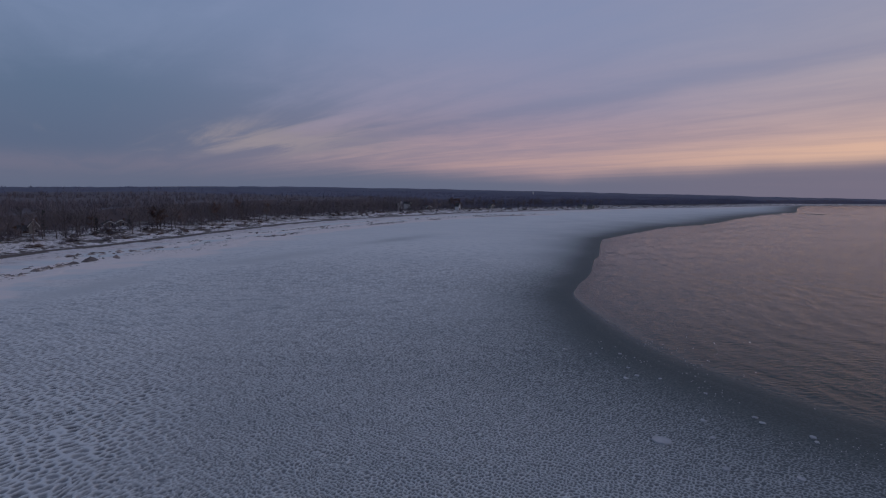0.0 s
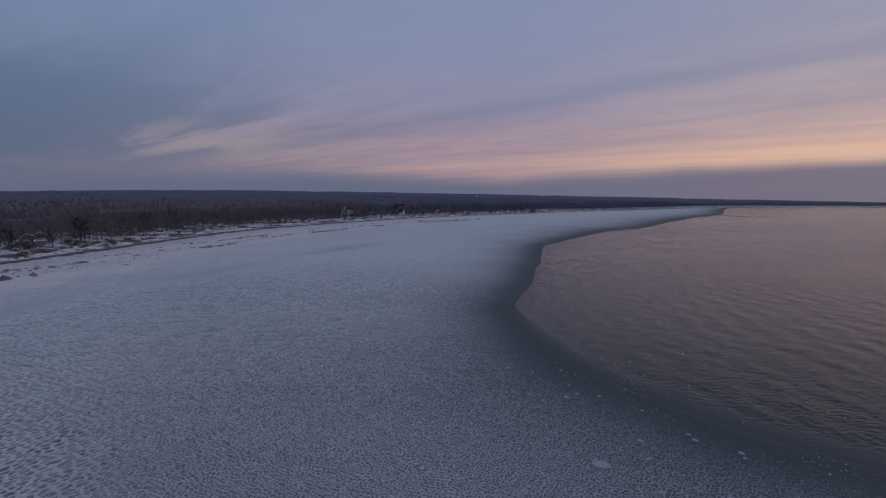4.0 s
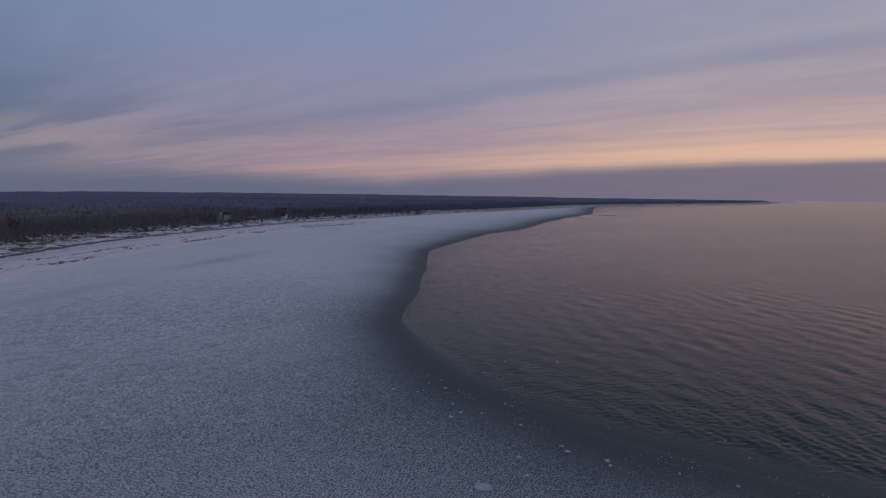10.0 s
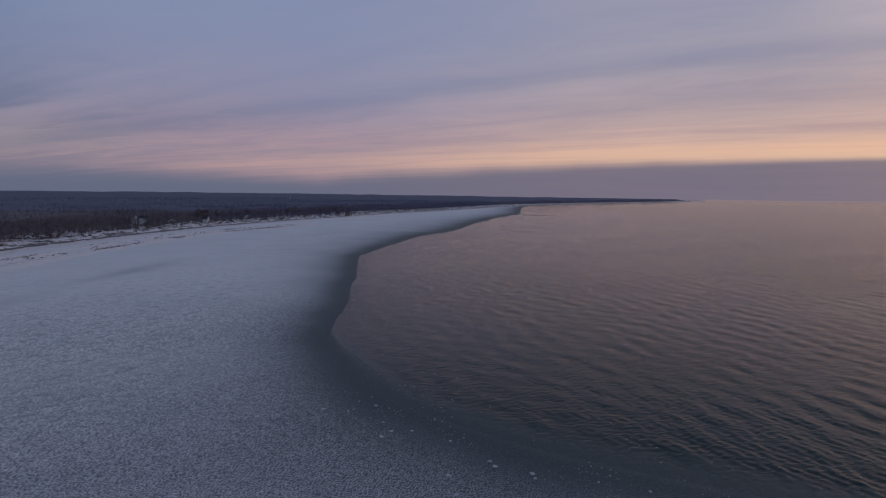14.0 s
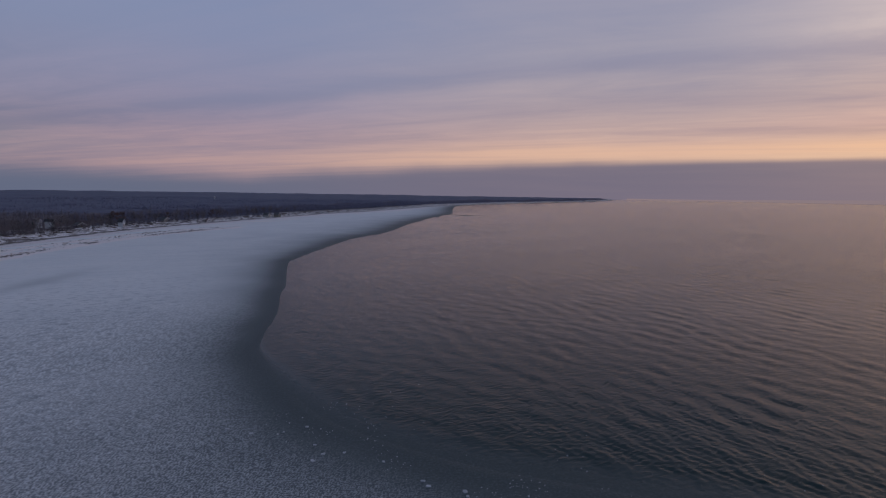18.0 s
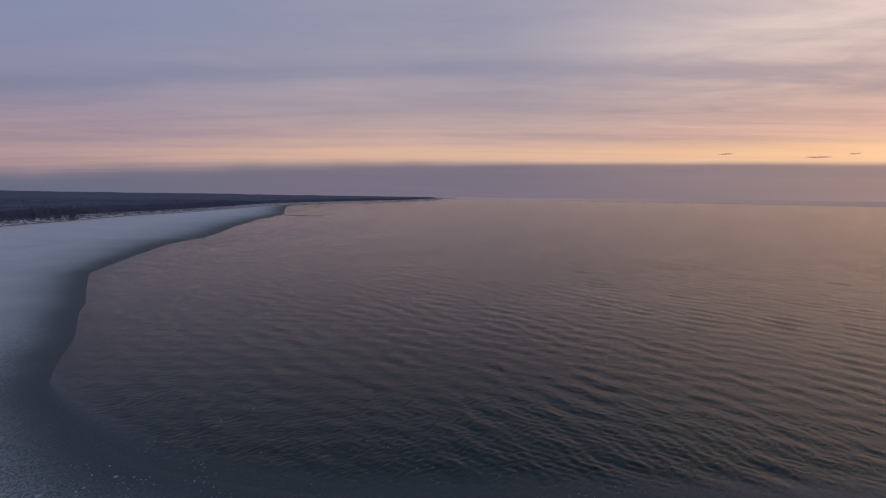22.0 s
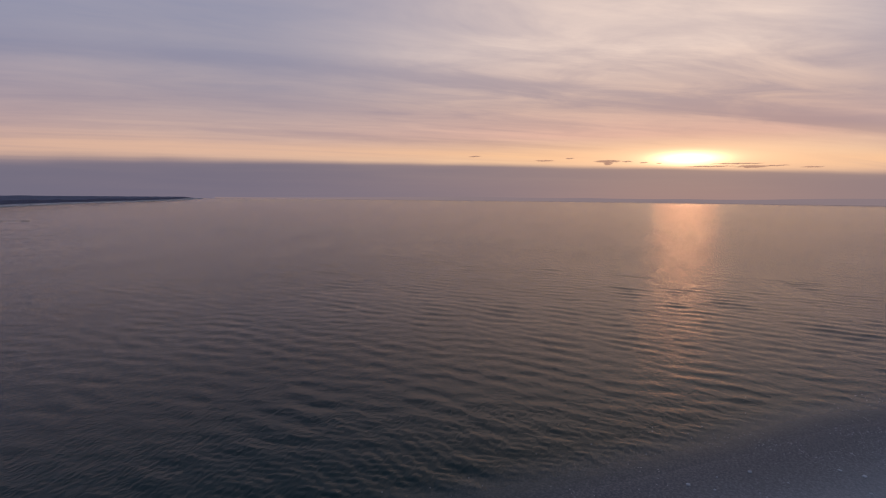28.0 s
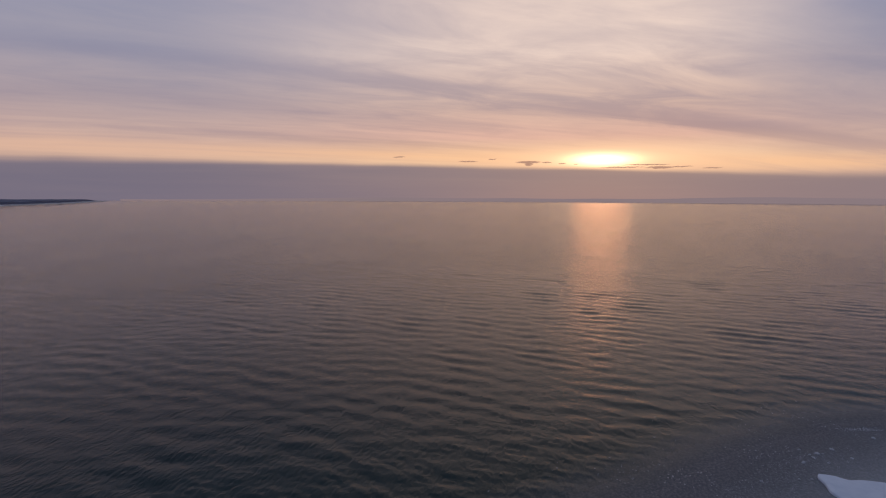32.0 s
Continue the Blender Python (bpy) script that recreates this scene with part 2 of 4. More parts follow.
def stretched(N, angle, lengthwise):
    """World position turned so that x runs along a crest, squeezed along it."""
    m = N.add("ShaderNodeMapping", {"vector_type": "POINT"}, Vector=N.pos)
    m.inputs["Rotation"].default_value = (0, 0, radians(-angle))
    m.inputs["Scale"].default_value = (lengthwise, 1, 1)
    return m.outputs[0]


def wet_ice(N, grain, far_grain):
    """Thin dark ice and frozen slush, with pale crumbs caught in it."""
    wet = N.mix(N.step(grain, 0.42, 0.75), (0.062, 0.083, 0.088, 1), (0.110, 0.140, 0.147, 1))
    frazil = N.mix(N.step(grain, 0.38, 0.72), (0.085, 0.094, 0.110, 1), (0.200, 0.205, 0.222, 1))
    wet = N.mix(attr(N, "frazil"), wet, frazil)
    speck = N.math("MULTIPLY", N.step(N.noise(N.pos, 6.0, 3.0, 0.7), 0.60, 0.74), N.step(far_grain, 0.42, 0.6))
    return wet, speck


def water_look(N, i):
    deep = N.noise(N.pos, 0.02, 3.0)
    film = attr(N, "grease_ice")
    grain = N.noise(N.pos, 2.6, 5.0, 0.65)
    far_grain = N.noise(N.pos, 0.55, 4.0, 0.7)
    wet, speck = wet_ice(N, grain, far_grain)
    water = N.mix(deep, (0.005, 0.013, 0.015, 1), (0.009, 0.019, 0.021, 1))
    water = N.mix(attr(N, "shallows"), water, (0.010, 0.033, 0.035, 1))
    patchy = N.math("POWER", N.math("MAXIMUM", N.math("ADD", film, N.math("MULTIPLY", N.math("MULTIPLY", N.math("SUBTRACT", far_grain, 0.5), 0.8), N.math("SUBTRACT", 1.0, film))), 0.0), 1.3)
    wet = N.mix(N.math("MULTIPLY", speck, N.step(patchy, 0.5, 1.0)), wet, (0.30, 0.33, 0.35, 1))
    N.put(i["Base Color"], N.mix(patchy, water, wet))
    i["IOR"].default_value = 1.33
    fetch = attr(N, "fetch")
    N.put(i["Roughness"], N.math("ADD", N.step(patchy, 0.0, 1.0, 0.06, 0.55), N.math("MULTIPLY", fetch, 0.055)))
    N.put(i["Specular IOR Level"], N.step(patchy, 0.0, 1.0, 0.18, 0.3))
    gust = N.step(N.noise(stretched(N, CREST, 0.3), 0.02, 4.0), 0.2, 0.8, 0.75, 1.2)
    a = N.noise(stretched(N, CHOP, 0.36), 1.2, 4.0, 0.58, 0.4)
    b = N.noise(stretched(N, CHOP - 34, 0.42), 2.3, 3.0, 0.6, 0.3)
    # longer waves grow with the distance from the shelter of the ice
    c = N.noise(stretched(N, CREST, 0.55), 0.42, 3.0, 0.6, 0.3)
    h = N.math("ADD", N.math("MULTIPLY", a, 1.0), N.math("MULTIPLY", b, 0.6))
    h = N.math("ADD", h, N.math("MULTIPLY", c, N.math("ADD", 0.4, N.math("MULTIPLY", fetch, 1.3))))
    bump(N, i, h, N.math("MULTIPLY", N.math("MULTIPLY", gust, N.step(film, 1.0, 0.0, 0.25, 1.0)), 0.47), 0.28)


def ice_look(N, i):
    thick, pit = attr(N, "thickness"), attr(N, "pit")
    patch = N.noise(N.pos, 0.03, 4.0, 0.55)
    grain = N.noise(N.pos, 2.6, 5.0, 0.65)
    far_grain = N.noise(N.pos, 0.55, 4.0, 0.7)
    snow = N.mix(patch, (0.74, 0.77, 0.80, 1), (0.90, 0.90, 0.90, 1))
    streak = N.noise(stretched(N, 72, 0.12), 0.16, 4.0, 0.6)
    snow = N.mix(N.step(streak, 0.45, 0.72, 0.0, 0.13), snow, (0.44, 0.50, 0.53, 1))
    snow = N.mix(N.math("MULTIPLY", far_grain, 0.10), snow, (0.33, 0.36, 0.40, 1))
    # wind-laid hollows, too shallow to be relief
    hollow = N.noise(stretched(N, HOLLOWS, 0.5), 0.62, 2.0, 0.5, 0.5)
    snow = N.mix(N.math("MULTIPLY", N.step(hollow, 0.50, 0.66), attr(N, "hollows")), snow, (0.44, 0.48, 0.52, 1))
    # lagoon ice behind the ridge: teal and pinkish patches, wrack and grit towards the beach
    lag, beach = attr(N, "lagoon"), attr(N, "beach")
    along = N.noise(stretched(N, 72, 0.16), 0.11, 5.0, 0.6)
    pools = N.mix(N.step(along, 0.38, 0.62), (0.72, 0.76, 0.79, 1), (0.92, 0.84, 0.82, 1))
    grit = N.noise(stretched(N, 72, 0.35), 0.8, 5.0, 0.7)
    pools = N.mix(N.math("MULTIPLY", N.step(grit, 0.60, 0.70), N.step(along, 0.45, 0.6, 0.1, 0.6)), pools, (0.20, 0.17, 0.16, 1))
    snow = N.mix(N.math("MULTIPLY", lag, 0.85), snow, pools)
    shoreward = N.mix(N.step(grit, 0.48, 0.68), (0.82, 0.75, 0.75, 1), (0.34, 0.29, 0.29, 1))
    snow = N.mix(N.math("MULTIPLY", beach, N.step(along, 0.3, 0.55, 0.35, 0.95)), snow, shoreward)
    snow = N.mix(N.math("MULTIPLY", attr(N, "apron"), N.step(along, 0.3, 0.6, 0.55, 0.95)), snow, (0.93, 0.84, 0.82, 1))
    bare = N.mix(grain, (0.085, 0.094, 0.112, 1), (0.165, 0.178, 0.20, 1))
    c = N.mix(pit, snow, bare)
    wet, speck = wet_ice(N, grain, far_grain)
    wet = N.mix(N.math("MULTIPLY", speck, N.step(thick, 0.03, 0.3)), wet, (0.34, 0.37, 0.39, 1))
    rims = N.math("MULTIPLY", N.math("SUBTRACT", 1.0, N.step(pit, 0.1, 0.6)), N.step(thick, 0.12, 0.5, 0.0, 0.55))
    wet = N.mix(rims, wet, (0.36, 0.40, 0.43, 1))
    t = N.step(N.math("ADD", thick, N.math("MULTIPLY", N.math("SUBTRACT", patch, 0.5), 0.24)), 0.0, 0.92)
    N.put(i["Base Color"], N.mix(t, wet, c))
    N.put(i["Roughness"], N.step(t, 0.0, 0.6, 0.55, 0.85))
    i["Specular IOR Level"].default_value = 0.3
    i["IOR"].default_value = 1.31
    bump(N, i, grain, 0.7, 0.08)


def snow_look(N, i):
    a = N.noise(N.pos, 0.12, 4.0)
    N.put(i["Base Color"], N.mix(a, (0.78, 0.76, 0.78, 1), (0.93, 0.90, 0.90, 1)))
    i["Roughness"].default_value = 0.8
    bump(N, i, N.noise(N.pos, 1.2, 5.0), 0.5, 0.15)


def land_look(N, i):
    """Snowy beach and dunes with bare sand, wrack and dead grass showing; leaf litter under the woods."""
    v = attr(N, "inland")
    a = N.noise(N.pos, 0.09, 5.0, 0.6)
    b = N.noise(N.pos, 0.5, 4.0, 0.6)
    snow = N.mix(b, (0.80, 0.77, 0.80, 1), (0.94, 0.91, 0.92, 1))
    sand = N.mix(b, (0.085, 0.067, 0.064, 1), (0.17, 0.138, 0.130, 1))
    litter = N.mix(b, (0.075, 0.063, 0.06, 1), (0.15, 0.125, 0.115, 1))
    d = N.noise(N.pos, 1.3, 4.0, 0.65)
    tuft = N.step(N.math("ADD", N.math("MULTIPLY", a, 0.6), N.math("MULTIPLY", b, 0.5)), 0.53, 0.59)
    c = N.mix(tuft, snow, sand)
    c = N.mix(N.math("MULTIPLY", N.step(d, 0.54, 0.62), N.step(v, 10.0, 16.0, 0.0, 0.8)), c, litter)
    vn = N.math("ADD", v, N.math("MULTIPLY", N.math("SUBTRACT", a, 0.5), 6.0))
    wrack = N.math("MULTIPLY", N.step(vn, 3.0, 4.5), N.step(vn, 8.6, 6.8))
    c = N.mix(N.math("MULTIPLY", wrack, N.step(b, 0.15, 0.38)), c, sand)
    c = N.mix(N.step(N.math("ADD", v, N.math("MULTIPLY", a, 40.0)), 62.0, 84.0, 0.0, 0.85), c, litter)
    N.put(i["Base Color"], c)
    i["Roughness"].default_value = 0.9
    bump(N, i, b, 0.6, 0.3)


def varied(c1, c2, scale=0.4, rough=0.9, relief=0.1):
    def build(N, i):
        n = N.noise(N.pos, scale, 5.0, 0.6)
        r = N.add("ShaderNodeObjectInfo").outputs["Random"]
        f = N.math("ADD", N.math("MULTIPLY", n, 0.7), N.math("MULTIPLY", r, 0.3))
        N.put(i["Base Color"], N.mix(N.step(f, 0.25, 0.8), (*c1, 1), (*c2, 1)))
        i["Roughness"].default_value = rough
        bump(N, i, n, 0.4, relief)
    return build


def woods_look(c1, c2):
    def build(N, i):
        n = N.noise(N.pos, 0.05, 6.0, 0.7)
        r = N.add("ShaderNodeNewGeometry").outputs["Random Per Island"]
        f = N.math("ADD", N.math("MULTIPLY", n, 0.6), N.math("MULTIPLY", r, 0.4))
        N.put(i["Base Color"], N.mix(N.step(f, 0.2, 0.8), (*c1, 1), (*c2, 1)))
        i["Roughness"].default_value = 0.95
    return build


HOLLOWS = 56.0                # the way in which hollows in the ice are drawn out
CREST, CHOP = 68.0, 88.0      # the way in which swell and chop run along their crests, degrees from +x
WATER = material("lake_water", water_look)
ICE = material("shelf_ice", ice_look)
SNOW = material("snow", snow_look)
LAND = material("beach_and_dunes", land_look)
BARK = material("grey_bark", varied((0.11, 0.095, 0.097), (0.20, 0.172, 0.168)))
TWIGS = material("bare_twigs", varied((0.15, 0.132, 0.145), (0.26, 0.226, 0.236)))
RUSSET = material("dry_oak_leaves", varied((0.13, 0.088, 0.078), (0.23, 0.155, 0.13)))
NEEDLES = material("pine_needles", varied((0.035, 0.042, 0.042), (0.07, 0.08, 0.076)))
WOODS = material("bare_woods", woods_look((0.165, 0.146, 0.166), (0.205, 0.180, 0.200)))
# bluer copy of the bare woods: distance haze painted into the colour
HAZE_WOODS = material("haze_blue_woods", woods_look((0.17, 0.175, 0.25), (0.21, 0.21, 0.29)))
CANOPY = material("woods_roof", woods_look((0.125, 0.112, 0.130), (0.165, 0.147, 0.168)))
# the same haze blue put into the colour of the far woods' roof
HAZE_HILLS = material("haze_blue_hills", woods_look((0.100, 0.108, 0.165), (0.130, 0.137, 0.200)))


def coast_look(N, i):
    """Far hills; the many miles of lit haze before them are painted in as emission."""
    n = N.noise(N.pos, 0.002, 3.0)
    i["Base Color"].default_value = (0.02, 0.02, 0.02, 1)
    # haze colour given off by the hills themselves, in place of air
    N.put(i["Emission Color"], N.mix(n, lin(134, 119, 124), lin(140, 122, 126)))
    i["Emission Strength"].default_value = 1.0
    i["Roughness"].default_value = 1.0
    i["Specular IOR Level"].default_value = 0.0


COAST = material("coast_haze_glow", coast_look)
SIDING = material("pale_siding", varied((0.28, 0.27, 0.26), (0.38, 0.37, 0.35), 1.5))
CREAM = material("cream_siding", varied((0.20, 0.18, 0.15), (0.29, 0.26, 0.22), 1.5))
BRICK = material("brown_siding", varied((0.10, 0.07, 0.055), (0.17, 0.12, 0.095), 1.5))
SHINGLE = material("dark_shingles", varied((0.05, 0.05, 0.056), (0.10, 0.10, 0.11), 1.2))
TRIM = material("white_trim", varied((0.55, 0.55, 0.55), (0.70, 0.70, 0.70), 2.0))
SLATE = material("sand_stained_ice", varied((0.08, 0.072, 0.074), (0.34, 0.31, 0.31), 0.7, 0.9, 0.3))
GREY_ICE = material("grey_drift_ice", varied((0.07, 0.085, 0.095), (0.16, 0.18, 0.19), 0.1))
SLAB = material("blue_white_slab", varied((0.60, 0.66, 0.76), (0.76, 0.80, 0.88), 0.5))
FLOE = material("frosted_floe", varied((0.42, 0.43, 0.46), (0.60, 0.61, 0.64), 2.0))


def pane_look(N, i):
    i["Base Color"].default_value = (0.02, 0.024, 0.03, 1)
    i["Roughness"].default_value = 0.06
    i["IOR"].default_value = 1.5


PANE = material("window_glass", pane_look)

# ---------------------------------------------------------------- helpers of form


def mesh_from(name, verts, faces, mat, attrs=None, smooth=True):
    me = bpy.data.meshes.new(name)
    verts = np.asarray(verts, dtype=np.float32)
    faces = np.asarray(faces, dtype=np.int32)
    k = faces.shape[1]
    me.vertices.add(len(verts))
    me.vertices.foreach_set("co", verts.ravel())
    me.loops.add(faces.size)
    me.loops.foreach_set("vertex_index", faces.ravel())
    me.polygons.add(len(faces))
    me.polygons.foreach_set("loop_start", np.arange(0, faces.size, k, dtype=np.int32))
    me.polygons.foreach_set("use_smooth", np.full(len(faces), smooth))
    me.materials.append(mat)
    me.update(calc_edges=True)
    for key, vals in (attrs or {}).items():
        a = me.attributes.new(key, "FLOAT", "POINT")
        a.data.foreach_set("value", np.asarray(vals, dtype=np.float32).ravel())
    return me


def grid_faces(rows, cols, keep=None):
    i = np.arange(rows * cols).reshape(rows, cols)
    f = np.stack([i[:-1, :-1], i[:-1, 1:], i[1:, 1:], i[1:, :-1]], -1).reshape(-1, 4)
    if keep is not None:
        k = keep.reshape(rows, cols)
        m = (k[:-1, :-1] | k[:-1, 1:] | k[1:, 1:] | k[1:, :-1]).ravel()
        f = f[m]
    return f


def part(name, bm, mat, parent, label=""):
    me = bpy.data.meshes.new(name)
    bm.to_mesh(me)
    bm.free()
    me.materials.append(mat)
    ob = new(name, me)
    ob.parent = parent
    return tagged(ob, label)


def curve_xy(ctrl, n):
    """A smooth line through a few control points (Catmull-Rom), n points evenly along its chords."""
    c = np.array(ctrl, float)
    c = np.vstack([2 * c[0] - c[1], c, 2 * c[-1] - c[-2]])
    out = []
    for i in range(1, len(c) - 2):
        t = np.linspace(0, 1, n, endpoint=False)[:, None]
        p0, p1, p2, p3 = c[i - 1:i + 3]
        out.append(0.5 * (2 * p1 + (p2 - p0) * t + (2 * p0 - 5 * p1 + 4 * p2 - p3) * t ** 2 + (3 * p1 - p0 - 3 * p2 + p3) * t ** 3))
    return np.vstack(out + [c[-2][None]])


def signed_distance(pts, line):
    """Distance of points to an open line; positive on its left side."""
    best = np.full(len(pts), 1e12)
    sign = np.ones(len(pts))
    for a, b in zip(line[:-1], line[1:]):
        ab = b - a
        L = float(ab @ ab)
        ap = pts - a
        t = np.clip((ap @ ab) / L, 0, 1)
        d = ap - t[:, None] * ab
        q = (d ** 2).sum(1)
        cr = ab[0] * ap[:, 1] - ab[1] * ap[:, 0]
        m = q < best - 1e-9
        best[m] = q[m]
        sign[m] = np.sign(cr[m])
    return np.sqrt(best) * np.where(sign == 0, 1, sign)


def grid_distance(x, y, line, step=3):
    """Signed distance over a grid, reckoned at every third node and drawn straight between."""
    rows = np.unique(np.append(np.arange(0, x.shape[0], step), x.shape[0] - 1))
    cols = np.unique(np.append(np.arange(0, x.shape[1], step), x.shape[1] - 1))
    cx, cy = x[np.ix_(rows, cols)], y[np.ix_(rows, cols)]
    d = signed_distance(np.stack([cx.ravel(), cy.ravel()], -1), line).reshape(cx.shape)

    def spread(v, knots, n):
        at = np.arange(n)
        k = np.clip(np.searchsorted(knots, at, side="right") - 1, 0, len(knots) - 2)
        f = (at - knots[k]) / (knots[k + 1] - knots[k])
        return v[k] * (1 - f)[:, None] + v[k + 1] * f[:, None]
    return spread(spread(d, rows, x.shape[0]).T, cols, x.shape[1]).T


def hash2(ix, iy, k):
    h = np.sin(ix * 127.1 + iy * 311.7 + k * 74.7) * 43758.5453
    return h - np.floor(h)


def cells(x, y, size):
    """Nearest and second-nearest distance to jittered points, in cells."""
    gx, gy = x / size, y / size
    ix, iy = np.floor(gx), np.floor(gy)
    d1 = np.full(x.shape, 9.0)
    d2 = np.full(x.shape, 9.0)
    for ox in (-1, 0, 1):
        for oy in (-1, 0, 1):
            cx, cy = ix + ox, iy + oy
            d = np.hypot(cx + 0.12 + 0.76 * hash2(cx, cy, 1) - gx, cy + 0.12 + 0.76 * hash2(cx, cy, 2) - gy)
            d2 = np.minimum(d2, np.maximum(d1, d))
            d1 = np.minimum(d1, d)
    return d1, d2


def soft_noise(x, y, size, k=0):
    gx, gy = x / size, y / size
    ix, iy = np.floor(gx), np.floor(gy)
    fx, fy = gx - ix, gy - iy
    fx, fy = fx * fx * (3 - 2 * fx), fy * fy * (3 - 2 * fy)
    v = [hash2(ix + a, iy + b, k) for a in (0, 1) for b in (0, 1)]
    return (v[0] * (1 - fx) + v[2] * fx) * (1 - fy) + (v[1] * (1 - fx) + v[3] * fx) * fy


def sstep(v, a, b):
    t = np.clip((v - a) / (b - a), 0, 1)
    return t * t * (3 - 2 * t)


def polar(azimuths, radii, centre):
    a, r = np.meshgrid(np.radians(azimuths), radii)
    return centre[0] + r * np.sin(a), centre[1] + r * np.cos(a)


# ---------------------------------------------------------------- lines of the plan
# where beach sand meets the ice, from the south to the wooded point far in the north-east (woods lie on its left)
SHORE = curve_xy([(-190, -4500), (-180, -900), (-158, -200), (-141, 60), (-134, 176), (-123, 214), (-115, 252), (-108, 285), (-100, 320), (-85, 372), (-60, 422),
                  (-22, 488), (15, 546), (50, 591), (130, 680), (226, 778), (316, 870), (416, 948), (597, 1118), (872, 1375), (1415, 1740), (2450, 2300), (3560, 3090)], 5)
# the edge of the ice against open water, ice on its left
EDGE = curve_xy([(330, -1500), (190, -330), (145, -85), (133, -52), (123, -36), (111, -24), (100, -11), (73, 23), (52, 48), (43, 59), (37, 69), (32, 79), (29.5, 90), (28.8, 105), (29.5, 120),
                 (30.8, 131), (33.5, 140), (36, 147.5), (41, 159), (45.5, 171), (51, 188), (56, 204), (61.8, 219), (69.3, 245), (77.5, 272), (84, 290), (92, 302),
                 (106, 324), (115, 336.5), (141, 372), (167, 408), (180, 422), (197, 435), (222, 460), (246, 490), (313, 582), (376, 661), (420, 711), (558, 872),
                 (760, 1180), (980, 1440), (1450, 1760), (2480, 2302), (3575, 3090)], 5)


# the crest of the shove ridge, from the south
RIDGE = curve_xy([(-104, 60), (-108, 112), (-109.5, 140), (-109.5, 160), (-102, 181), (-93, 199), (-90, 222), (-88.5, 248), (-78, 275), (-59, 322), (-32, 390), (22, 478), (70, 532), (119, 573)], 12)


def edge_ragged(x, y, d):
    return d + (soft_noise(x, y, 11, 3) - 0.5) * 0.7


# ---------------------------------------------------------------- lake
def build_lake():
    az = np.concatenate([np.arange(-180, -10, 4.0), np.arange(-10, 126, 0.3), np.arange(126, 181, 4.0)])
    az[-1] = 180
    r = [0.3]
    while r[-1] < 4985:
        r.append(r[-1] * (1.15 if r[-1] < 40 else 1.0036 if r[-1] < 420 else 1.005 if r[-1] < 1500 else 1.02))
    r[-1] = 4985
    x, y = polar(az, np.array(r), (15, 0))
    c = radians(CREST)
    z = np.zeros_like(x)
    dist = np.hypot(x - 15, y)
    rng = np.random.RandomState(4)
    for k in range(32):
        length = rng.uniform(0.8, 2.3) if k % 2 else rng.uniform(3.0, 8.0)
        ang = radians(CHOP if k % 2 else CREST) + math.pi / 2 + rng.normal(0, 0.42)
        kx, ky = math.cos(ang) * 2 * math.pi / length, math.sin(ang) * 2 * math.pi / length
        gust = 0.3 + 1.4 * soft_noise(x + 31 * k, y, 24, k)
        reach = 1 - sstep(dist, length * 35, length * 75)
        z += (0.0062 if k % 2 else 0.0023) * length * gust * reach * np.sin(kx * x + ky * y + rng.uniform(0, 6.28))
    # irregular wave groups further out, ever longer with the distance
    u, w = x * math.cos(c) + y * math.sin(c), y * math.cos(c) - x * math.sin(c)
    for k, size in enumerate((5.0, 8.0, 13.0, 21.0, 34.0, 55.0, 90.0)):
        bend = w + 0.6 * size * soft_noise(x, y, size * 3, 70 + k)
        swell = soft_noise(u * 0.38, bend, size * 0.5, 80 + k) + soft_noise(u * 0.5 + 0.3 * w, bend, size * 0.37, 90 + k) - 1
        z += min(0.009 * size, 0.30) * swell * sstep(dist, size * 8, size * 22) * (1 - sstep(dist, size * 50, size * 95))
    d = grid_distance(x, y, EDGE)
    z *= 0.12 + 0.88 * sstep(-d, 0, 11)
    # grease ice along the near edge damps the waves
    film = 1 - np.clip(-d / (1.5 + 9 * sstep(y, 150, 85) + 3 * sstep(y, 40, -10)), 0, 1)
    z *= 1 - (0.85 - 0.3 * sstep(y, 40, -10)) * film
    v = np.stack([x, y, z - 0.10], -1).reshape(-1, 3)
    f = grid_faces(*x.shape, grid_distance(x, y, SHORE) < 40)
    ob = new("water", mesh_from("water", v, f, WATER, {"grease_ice": film, "frazil": sstep(y, 45, -5), "fetch": sstep(-d, 60, 320), "shallows": sstep(-d, 75, 5)}))
    return tagged(ob, "dark rippled lake water at dusk beside shelf ice", "water", kind="structure")


build_lake()


